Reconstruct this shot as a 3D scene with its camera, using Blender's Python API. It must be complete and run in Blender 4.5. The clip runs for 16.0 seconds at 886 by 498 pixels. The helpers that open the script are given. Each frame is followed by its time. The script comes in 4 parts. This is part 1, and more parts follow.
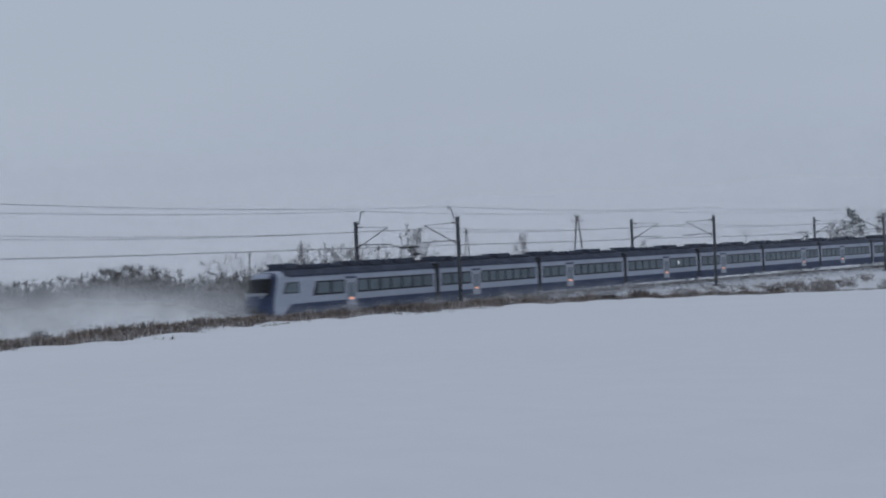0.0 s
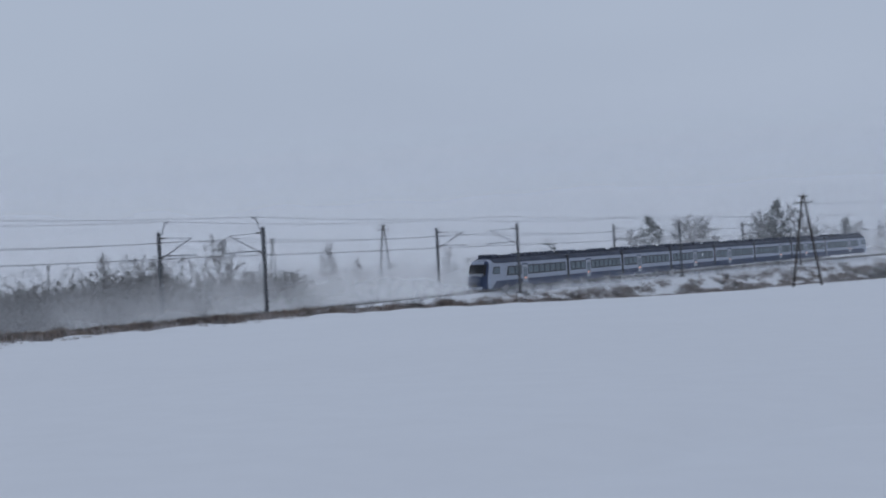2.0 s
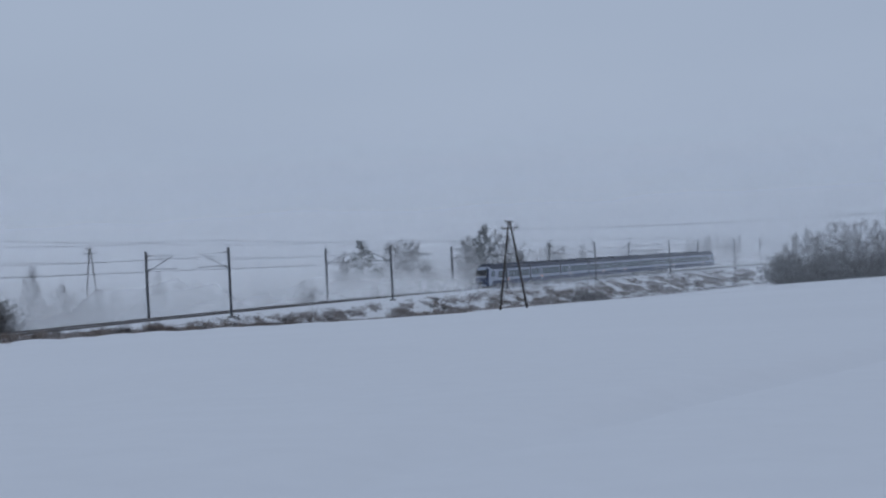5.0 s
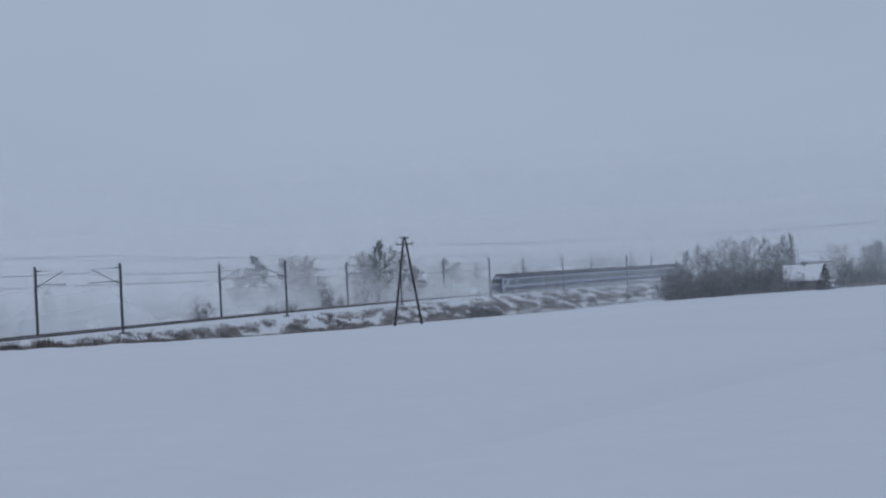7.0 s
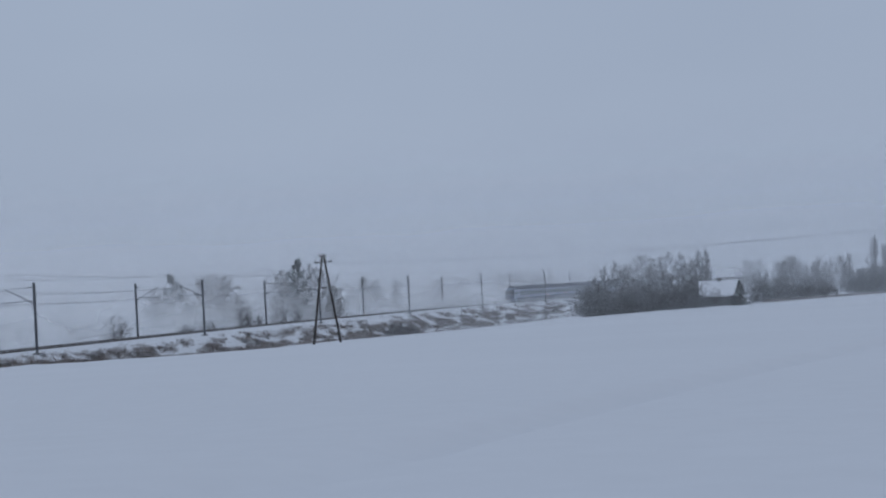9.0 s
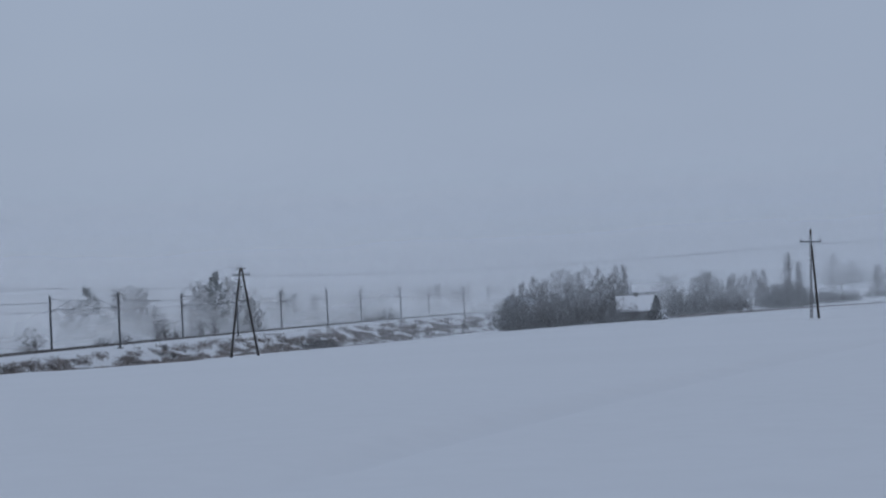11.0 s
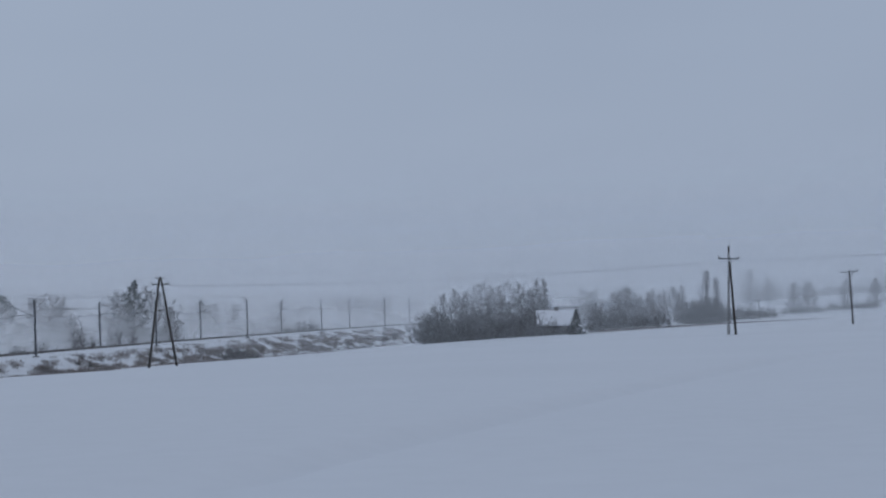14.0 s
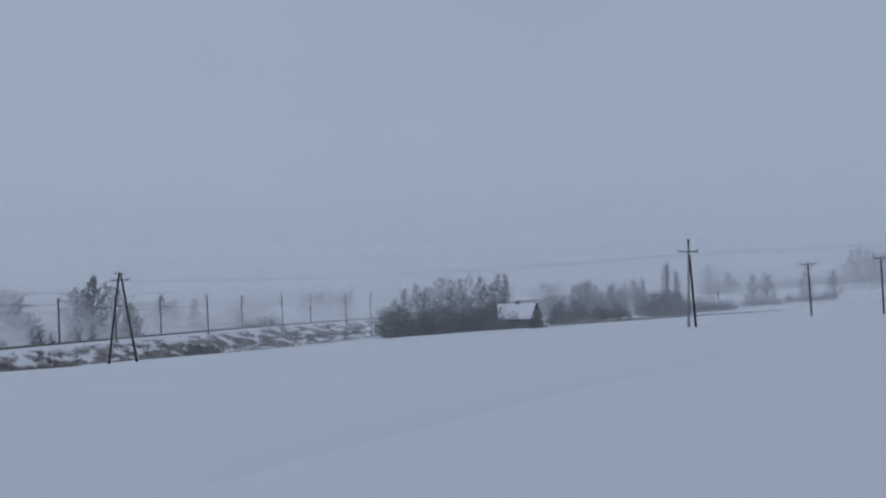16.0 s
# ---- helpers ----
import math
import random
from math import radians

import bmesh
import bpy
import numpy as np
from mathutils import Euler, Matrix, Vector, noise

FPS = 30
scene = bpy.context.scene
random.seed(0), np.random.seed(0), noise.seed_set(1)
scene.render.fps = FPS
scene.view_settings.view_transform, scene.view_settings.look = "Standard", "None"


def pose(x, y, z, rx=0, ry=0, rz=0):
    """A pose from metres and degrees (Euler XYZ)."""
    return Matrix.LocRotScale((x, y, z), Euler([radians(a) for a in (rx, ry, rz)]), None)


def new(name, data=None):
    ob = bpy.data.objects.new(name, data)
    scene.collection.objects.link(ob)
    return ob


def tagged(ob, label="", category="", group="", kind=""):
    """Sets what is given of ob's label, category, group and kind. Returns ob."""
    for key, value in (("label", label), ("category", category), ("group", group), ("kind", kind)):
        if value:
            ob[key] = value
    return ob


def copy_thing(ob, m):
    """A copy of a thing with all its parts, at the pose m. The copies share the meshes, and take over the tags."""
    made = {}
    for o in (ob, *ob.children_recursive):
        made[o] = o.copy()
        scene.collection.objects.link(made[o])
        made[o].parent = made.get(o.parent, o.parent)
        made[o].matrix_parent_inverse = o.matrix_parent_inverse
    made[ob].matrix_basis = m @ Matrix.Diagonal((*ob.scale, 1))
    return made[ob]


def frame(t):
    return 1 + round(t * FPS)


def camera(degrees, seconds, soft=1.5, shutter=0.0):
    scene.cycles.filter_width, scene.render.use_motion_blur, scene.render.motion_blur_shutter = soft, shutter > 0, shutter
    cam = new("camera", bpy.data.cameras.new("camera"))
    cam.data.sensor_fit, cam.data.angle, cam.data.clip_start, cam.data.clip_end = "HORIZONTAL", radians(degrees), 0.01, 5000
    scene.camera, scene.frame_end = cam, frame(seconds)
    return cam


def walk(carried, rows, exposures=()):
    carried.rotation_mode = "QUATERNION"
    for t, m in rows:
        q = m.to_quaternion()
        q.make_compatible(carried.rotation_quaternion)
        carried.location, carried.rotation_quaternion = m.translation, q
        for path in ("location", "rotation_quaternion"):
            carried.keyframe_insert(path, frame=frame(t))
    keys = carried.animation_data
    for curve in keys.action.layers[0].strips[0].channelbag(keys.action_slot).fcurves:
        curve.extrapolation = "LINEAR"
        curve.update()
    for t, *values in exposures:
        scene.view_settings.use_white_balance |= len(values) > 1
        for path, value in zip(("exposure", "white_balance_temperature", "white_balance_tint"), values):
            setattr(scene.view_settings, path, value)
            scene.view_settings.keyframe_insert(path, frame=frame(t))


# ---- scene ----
# ---- camera ----
EYE = 4.95                     # metres above the rail at the first mast
cam = camera(32.86, 16.0, soft=2.0, shutter=0.6)
ROWS = [
    # seconds, yaw, pitch, lean to the right
    (0.0, 0.000, 0.071, 2.495), (0.5, -1.200, 0.196, 2.736), (1.0, -2.991, -0.048, 2.827),
    (1.5, -4.903, -0.012, 2.869), (2.0, -7.392, 0.079, 3.025), (2.5, -9.282, 0.185, 3.089),
    (3.0, -11.390, 0.244, 3.055), (3.5, -13.468, 0.251, 3.092), (4.0, -15.554, 0.268, 2.772),
    (4.5, -17.074, 0.333, 2.821), (7.0, -22.403, 0.833, 2.839), (7.5, -23.070, 0.912, 2.768),
    (8.0, -23.789, 1.079, 2.920), (8.5, -24.674, 1.299, 2.919), (9.0, -25.533, 1.342, 3.182),
    (9.5, -26.397, 1.396, 3.158), (10.0, -27.260, 1.538, 3.035), (12.5, -30.077, 1.759, 2.526),
    (13.0, -30.512, 1.818, 2.307), (13.5, -31.070, 1.959, 2.200), (14.0, -31.645, 2.046, 2.186),
    (14.5, -32.094, 1.963, 2.278), (15.0, -32.622, 1.911, 2.428), (15.5, -33.025, 1.799, 2.540),
    (16.0, -33.124, 1.762, 2.500),
]
EXPOSURES = [(0.0, 0.05, 6850, 10), (1.5, 0.10, 6700, 11), (3.5, 0.07, 6430, 10), (4.5, 0.02, 6380, 10), (7.0, -0.02, 6370, 10), (9.0, -0.07, 6380, 10), (10.0, -0.12, 6380, 10), (12.5, -0.14, 6380, 10), (16.0, -0.14, 6380, 10)]
walk(cam, [(t, pose(0, 0, EYE, 0, 0, yaw) @ pose(0, 0, 0, 90 + pitch) @ pose(0, 0, 0, 0, 0, -lean))
           for t, yaw, pitch, lean in ROWS], EXPOSURES)
scene.cycles.transparent_max_bounces = 32

# ---- world and sun: a closed snow sky ----
world = bpy.data.worlds.new("overcast")
scene.world = world
world.use_nodes = True
wt = world.node_tree
wt.nodes.clear()
w_out = wt.nodes.new("ShaderNodeOutputWorld")
w_bg = wt.nodes.new("ShaderNodeBackground")
w_sky = wt.nodes.new("ShaderNodeTexSky")
w_sky.sky_type, w_sky.sun_disc = "NISHITA", False
w_sky.sun_elevation, w_sky.sun_rotation = radians(16), radians(150)
w_sky.air_density, w_sky.dust_density, w_sky.ozone_density = 1.5, 6.0, 1.0
w_scale = wt.nodes.new("ShaderNodeMixRGB")
w_scale.blend_type = "MULTIPLY"
w_scale.inputs[0].default_value = 1.0
w_scale.inputs[2].default_value = (0.10, 0.10, 0.10, 1)
w_mix = wt.nodes.new("ShaderNodeMixRGB")
w_mix.inputs[0].default_value = 0.93          # cloud cover
w_co = wt.nodes.new("ShaderNodeTexCoord")
w_map = wt.nodes.new("ShaderNodeMapping")
w_map.inputs["Scale"].default_value = (1.5, 1.5, 4.0)
w_no = wt.nodes.new("ShaderNodeTexNoise")
w_no.inputs["Scale"].default_value, w_no.inputs["Detail"].default_value = 1.6, 3.0
w_ramp = wt.nodes.new("ShaderNodeValToRGB")
w_ramp.color_ramp.elements[0].position, w_ramp.color_ramp.elements[1].position = 0.3, 0.7
w_ramp.color_ramp.elements[0].color = (0.355, 0.425, 0.553, 1)
w_ramp.color_ramp.elements[1].color = (0.385, 0.458, 0.588, 1)
wt.links.new(w_co.outputs["Generated"], w_map.inputs["Vector"])
wt.links.new(w_map.outputs["Vector"], w_no.inputs["Vector"])
wt.links.new(w_no.outputs["Fac"], w_ramp.inputs["Fac"])
wt.links.new(w_sky.outputs["Color"], w_scale.inputs[1])
wt.links.new(w_scale.outputs["Color"], w_mix.inputs[1])
wt.links.new(w_ramp.outputs["Color"], w_mix.inputs[2])
wt.links.new(w_mix.outputs["Color"], w_bg.inputs["Color"])
wt.links.new(w_bg.outputs["Background"], w_out.inputs["Surface"])
w_bg.inputs["Strength"].default_value = 1.0

sun_data = bpy.data.lights.new("sun", "SUN")
sun_data.energy, sun_data.angle, sun_data.color = 0.25, radians(60), (1.0, 0.97, 0.93)
sun = new("sun", sun_data)
sun.matrix_world = pose(0, 0, 60, 40, 0, 210)


# ---- materials ----
def node_material(name, color, rough=0.8, metal=0.0, vary=0.25, scale=1.0, fine=12.0, bump=0.3, bump_dist=0.01, island=0.0, tint=None):
    """A principled surface with broad stains and fine grain."""
    m = bpy.data.materials.new(name)
    m.use_nodes = True
    nt = m.node_tree
    b = nt.nodes["Principled BSDF"]
    b.inputs["Roughness"].default_value, b.inputs["Metallic"].default_value = rough, metal
    co = nt.nodes.new("ShaderNodeTexCoord")
    n1 = nt.nodes.new("ShaderNodeTexNoise")
    n1.inputs["Scale"].default_value, n1.inputs["Detail"].default_value = scale, 4
    n2 = nt.nodes.new("ShaderNodeTexNoise")
    n2.inputs["Scale"].default_value, n2.inputs["Detail"].default_value = fine, 5
    add = nt.nodes.new("ShaderNodeMath")
    add.operation = "ADD"
    half = nt.nodes.new("ShaderNodeMath")
    half.operation = "MULTIPLY"
    half.inputs[1].default_value = 0.5
    ramp = nt.nodes.new("ShaderNodeValToRGB")
    t2 = tint or tuple(c * (1 - vary) for c in color)
    ramp.color_ramp.elements[0].position, ramp.color_ramp.elements[1].position = 0.36, 0.64
    ramp.color_ramp.elements[0].color = (*t2, 1)
    ramp.color_ramp.elements[1].color = (*[min(1, c * (1 + vary * 0.5)) for c in color], 1)
    for n in (n1, n2):
        nt.links.new(co.outputs["Object"], n.inputs["Vector"])
    nt.links.new(n1.outputs["Fac"], add.inputs[0])
    nt.links.new(n2.outputs["Fac"], add.inputs[1])
    nt.links.new(add.outputs[0], half.inputs[0])
    last = half
    if island:
        geo = nt.nodes.new("ShaderNodeNewGeometry")
        mad = nt.nodes.new("ShaderNodeMath")
        mad.operation = "MULTIPLY_ADD"
        mad.inputs[1].default_value = island
        nt.links.new(geo.outputs["Random Per Island"], mad.inputs[0])
        sub = nt.nodes.new("ShaderNodeMath")
        sub.operation = "SUBTRACT"
        sub.inputs[1].default_value = island * 0.5
        nt.links.new(half.outputs[0], sub.inputs[0])
        nt.links.new(sub.outputs[0], mad.inputs[2])
        last = mad
    nt.links.new(last.outputs[0], ramp.inputs["Fac"])
    nt.links.new(ramp.outputs["Color"], b.inputs["Base Color"])
    if bump:
        bp = nt.nodes.new("ShaderNodeBump")
        bp.inputs["Strength"].default_value, bp.inputs["Distance"].default_value = bump, bump_dist
        nt.links.new(n2.outputs["Fac"], bp.inputs["Height"])
        nt.links.new(bp.outputs["Normal"], b.inputs["Normal"])
    return m


SNOW = node_material("snow", (0.725, 0.75, 0.785), 0.75, vary=0.025, scale=0.06, fine=1.3, bump=0.012, bump_dist=0.08)
ROOF_SNOW = node_material("roof_snow", (0.82, 0.84, 0.88), 0.75, vary=0.06, scale=0.5, fine=6, bump=0.3, bump_dist=0.04)
WOOD = node_material("tarred_wood", (0.045, 0.038, 0.034), 0.85, vary=0.35, scale=0.8, fine=9, bump=0.5)
CONCRETE = node_material("concrete", (0.20, 0.20, 0.20), 0.9, vary=0.35, scale=0.7, fine=10, bump=0.4)
STEEL = node_material("mast_steel", (0.11, 0.118, 0.13), 0.6, 0.3, vary=0.35, scale=1.2, fine=14, bump=0.2)
PALE = node_material("pale_concrete", (0.42, 0.42, 0.42), 0.9, vary=0.3, scale=1, fine=10)
WIRE = node_material("wire_metal", (0.05, 0.05, 0.055), 0.5, 0.6, vary=0.2, bump=0)
PORCELAIN = node_material("insulator_glaze", (0.05, 0.035, 0.03), 0.25, vary=0.2, bump=0)
RAIL = node_material("rail_steel", (0.13, 0.115, 0.11), 0.5, 0.5, vary=0.3, scale=0.5, fine=8)
BARK = node_material("frosted_bark", (0.13, 0.125, 0.125), 0.95, vary=0.35, scale=0.9, fine=8, bump=0.4, island=0.5)
# frosted twigs, paler still because distance haze is put into the colour
TWIG = node_material("frosted_hazed_twigs", (0.32, 0.32, 0.325), 0.95, vary=0.45, scale=0.25, fine=3, bump=0, island=0.6)
FIR = node_material("frosted_needles", (0.15, 0.17, 0.165), 0.95, vary=0.5, scale=0.3, fine=3, bump=0, island=0.6)
NEEDLES = node_material("dark_needles", (0.055, 0.068, 0.062), 0.95, vary=0.5, scale=0.3, fine=3, bump=0, island=0.6)
# paler than the bare scrub: frost, plus haze of the distance in the colour
THICKET = node_material("frosted_hazed_thicket", (0.25, 0.255, 0.26), 0.95, vary=0.5, scale=0.3, fine=3, bump=0, island=0.7)
SCRUB = node_material("bare_scrub", (0.115, 0.11, 0.11), 0.95, vary=0.45, scale=0.2, fine=3, bump=0, island=0.6)
GRASS = node_material("dry_grass", (0.25, 0.205, 0.175), 0.95, vary=0.55, scale=0.15, fine=2, bump=0, island=0.7, tint=(0.10, 0.082, 0.075))
HOAR = node_material("frosted_grass", (0.42, 0.40, 0.395), 0.95, vary=0.5, scale=0.15, fine=2, bump=0, island=0.7, tint=(0.12, 0.105, 0.10))
WHITE = node_material("train_white", (0.39, 0.445, 0.545), 0.4, vary=0.12, scale=0.4, fine=3, bump=0)
NAVY = node_material("train_blue", (0.042, 0.062, 0.120), 0.4, vary=0.2, scale=0.4, fine=3, bump=0)
ROOFC = node_material("train_roof", (0.072, 0.084, 0.118), 0.7, vary=0.35, scale=0.5, fine=4, bump=0.2)
GREYDOOR = node_material("train_door_grey", (0.36, 0.40, 0.47), 0.4, vary=0.12, scale=0.8, fine=4, bump=0)
BLACK = node_material("train_black", (0.022, 0.024, 0.028), 0.35, vary=0.2, scale=0.8, fine=5, bump=0)
PANE = node_material("train_pane", (0.155, 0.20, 0.235), 0.35, vary=0.25, scale=0.25, fine=1.5, bump=0)
for m in (PANE, BLACK, NAVY, ROOFC, WHITE):
    m.node_tree.nodes["Principled BSDF"].inputs["Specular IOR Level"].default_value = 0.15     # winter grime
BRICKW = node_material("rendered_wall", (0.17, 0.165, 0.16), 0.9, vary=0.25, scale=0.5, fine=5)
GLASSD = node_material("dark_window", (0.03, 0.035, 0.04), 0.1, vary=0.2, bump=0)


def lamp_material(name, color, strength):
    m = bpy.data.materials.new(name)
    m.use_nodes = True
    b = m.node_tree.nodes["Principled BSDF"]
    b.inputs["Base Color"].default_value = (*color, 1)
    b.inputs["Emission Color"].default_value = (*color, 1)
    b.inputs["Emission Strength"].default_value = strength
    return m


AMBER = lamp_material("door_lamp", (1.0, 0.42, 0.25), 0.9)
PANE_GLOW = lamp_material("pane_glow", (0.8, 0.85, 0.9), 0.6)


def mist_material(name, density, power, grain, lo=0.3, hi=0.7, stretch=3.0):
    """Airborne snow: a scattering veil that thins out upwards and towards its ends."""
    m = bpy.data.materials.new(name)
    m.use_nodes = True
    nt = m.node_tree
    nt.nodes.clear()
    out = nt.nodes.new("ShaderNodeOutputMaterial")
    mix = nt.nodes.new("ShaderNodeMixShader")
    clear = nt.nodes.new("ShaderNodeBsdfTransparent")
    both = nt.nodes.new("ShaderNodeMixShader")
    dif = nt.nodes.new("ShaderNodeBsdfDiffuse")
    trl = nt.nodes.new("ShaderNodeBsdfTranslucent")
    for n in (dif, trl):
        n.inputs["Color"].default_value = (0.94, 0.955, 0.97, 1)
    both.inputs[0].default_value = 0.5
    uv = nt.nodes.new("ShaderNodeUVMap")
    uv.uv_map = "fade"
    sep = nt.nodes.new("ShaderNodeSeparateXYZ")
    nt.links.new(uv.outputs["UV"], sep.inputs["Vector"])
    inv = nt.nodes.new("ShaderNodeMath")
    inv.operation, inv.inputs[0].default_value, inv.use_clamp = "SUBTRACT", 1.0, True
    nt.links.new(sep.outputs["Y"], inv.inputs[1])
    co = nt.nodes.new("ShaderNodeTexCoord")
    mp = nt.nodes.new("ShaderNodeMapping")
    mp.inputs["Scale"].default_value = (1 / (grain * stretch), 1 / (grain * stretch), 1 / grain)
    no = nt.nodes.new("ShaderNodeTexNoise")
    no.inputs["Scale"].default_value, no.inputs["Detail"].default_value, no.inputs["Roughness"].default_value = 1.0, 5.0, 0.55
    nt.links.new(co.outputs["Object"], mp.inputs["Vector"])
    nt.links.new(mp.outputs["Vector"], no.inputs["Vector"])
    mr = nt.nodes.new("ShaderNodeMapRange")
    mr.inputs["From Min"].default_value, mr.inputs["From Max"].default_value = lo, hi
    nt.links.new(no.outputs["Fac"], mr.inputs["Value"])
    pw = nt.nodes.new("ShaderNodeMath")
    pw.operation, pw.inputs[1].default_value = "POWER", power
    nt.links.new(inv.outputs[0], pw.inputs[0])
    m1 = nt.nodes.new("ShaderNodeMath")
    m1.operation = "MULTIPLY"
    nt.links.new(pw.outputs[0], m1.inputs[0])
    nt.links.new(mr.outputs[0], m1.inputs[1])
    m2 = nt.nodes.new("ShaderNodeMath")
    m2.operation = "MULTIPLY"
    nt.links.new(m1.outputs[0], m2.inputs[0])
    nt.links.new(sep.outputs["X"], m2.inputs[1])
    m3 = nt.nodes.new("ShaderNodeMath")
    m3.operation, m3.use_clamp, m3.inputs[1].default_value = "MULTIPLY", True, density
    nt.links.new(m2.outputs[0], m3.inputs[0])
    nt.links.new(m3.outputs[0], mix.inputs[0])
    nt.links.new(dif.outputs[0], both.inputs[1])
    nt.links.new(trl.outputs[0], both.inputs[2])
    nt.links.new(clear.outputs[0], mix.inputs[1])
    nt.links.new(both.outputs[0], mix.inputs[2])
    nt.links.new(mix.outputs[0], out.inputs["Surface"])
    return m


HAZE = mist_material("snow_haze", 1.0, 1.3, 30, -0.8, 0.62)
DRIFT = mist_material("drifting_snow", 0.62, 1.0, 9.0, -0.10, 0.60)
RISEN = mist_material("risen_snow", 0.55, 0.7, 10.0, -0.05, 0.62)
PLUME = mist_material("whirled_snow", 0.80, 0.85, 3.0, 0.18, 0.62, 2.0)
SKIRTING = mist_material("whirled_snow_low", 0.85, 0.8, 1.3, 0.30, 0.66, 2.5)


# ---- mesh helpers ----
def mesh_from(name, verts, faces, material, smooth=False):
    me = bpy.data.meshes.new(name)
    me.from_pydata(verts, [], faces)
    me.materials.append(material)
    if smooth:
        me.polygons.foreach_set("use_smooth", [True] * len(me.polygons))
    me.update()
    return me


def part(name, data, material, parent, label=""):
    """Links a bmesh or mesh as one object under a thing or part."""
    if isinstance(data, bmesh.types.BMesh):
        me = bpy.data.meshes.new(name)
        data.to_mesh(me)
        data.free()
        me.materials.append(material)
    else:
        me = data
    ob = new(name, me)
    ob.parent = parent
    if label:
        ob["label"] = label
    return ob


def box(bm, x0, x1, y0, y1, z0, z1, bevel=0.0):
    r = bmesh.ops.create_cube(bm, size=1.0)
    vs = r["verts"]
    bmesh.ops.scale(bm, vec=(x1 - x0, y1 - y0, z1 - z0), verts=vs)
    bmesh.ops.translate(bm, vec=((x0 + x1) / 2, (y0 + y1) / 2, (z0 + z1) / 2), verts=vs)
    if bevel:
        es = list({e for v in vs for e in v.link_edges})
        bmesh.ops.bevel(bm, geom=es, offset=bevel, segments=1, affect="EDGES")
    return bm


def boxed(*a, **k):
    return box(bmesh.new(), *a, **k)


def rod(bm, a, b, r0, r1=None, n=8):
    """A tapered round bar from a to b."""
    r1 = r0 if r1 is None else r1
    a, b = Vector(a), Vector(b)
    d = b - a
    q = d.to_track_quat("Z", "Y").to_matrix()
    ra = [bm.verts.new(a + q @ Vector((r0 * math.cos(i * 2 * math.pi / n), r0 * math.sin(i * 2 * math.pi / n), 0))) for i in range(n)]
    rb = [bm.verts.new(b + q @ Vector((r1 * math.cos(i * 2 * math.pi / n), r1 * math.sin(i * 2 * math.pi / n), 0))) for i in range(n)]
    for i in range(n):
        bm.faces.new((ra[i], ra[(i + 1) % n], rb[(i + 1) % n], rb[i]))
    bm.faces.new(ra[::-1])
    bm.faces.new(rb)
    return bm


def rodded(*a, **k):
    return rod(bmesh.new(), *a, **k)


def polyline(points, r, n=5):
    bm = bmesh.new()
    for a, b in zip(points, points[1:]):
        rod(bm, a, b, r, n=n)
    return bm


# ---- the line of the railway: an arc ----
AX, AY, AH, AK = 1.4445, 137.900, 0.59816, 0.00072932
RADIUS = 1 / AK
CX, CY = AX + RADIUS * math.cos(AH), AY - RADIUS * math.sin(AH)
GRADE = -0.0034675
NEAR, FAR, FMAST = 3.0, 7.15, 10.17     # offsets of the two tracks and of the far masts from the near masts


def rail_z(s):
    return GRADE * s


def arc(s, off=0.0, z=0.0):
    """A point s metres along, off metres beyond the near masts, z metres above the rails."""
    h = AH + s * AK
    rr = RADIUS + off
    return Vector((CX - rr * math.cos(h), CY + rr * math.sin(h), rail_z(s) + z))


def arc_pose(s, off=0.0, z=0.0):
    """x along the line, y away from the camera's side."""
    h = AH + s * AK
    return Matrix.Translation(arc(s, off, z)) @ Matrix.Rotation(math.pi / 2 - h, 4, "Z")


def polar(az, d, z=None):
    x, y = d * math.sin(radians(az)), d * math.cos(radians(az))
    return Vector((x, y, float(ground_z(x, y)) if z is None else z))


# ---- ground ----
def smooth(a, b, v):
    t = np.clip((v - a) / (b - a), 0, 1)
    return t * t * (3 - 2 * t)


def ripple(x, y, k, ph):
    return (np.sin(x * k + ph) * np.sin(y * k * 1.27 + ph * 2.1) + 0.6 * np.sin(x * k * 2.3 + y * k * 1.1 + ph * 3)) / 1.6


EDGE_S = (-56.5, -38.9, -10.5, 31.5, 60.0, 87.2, 120.0, 200.5, 338.5)
EDGE_DZ = (-0.78, -0.25, 0.20, -0.15, -0.60, -0.72, -0.45, -0.63, -3.18)


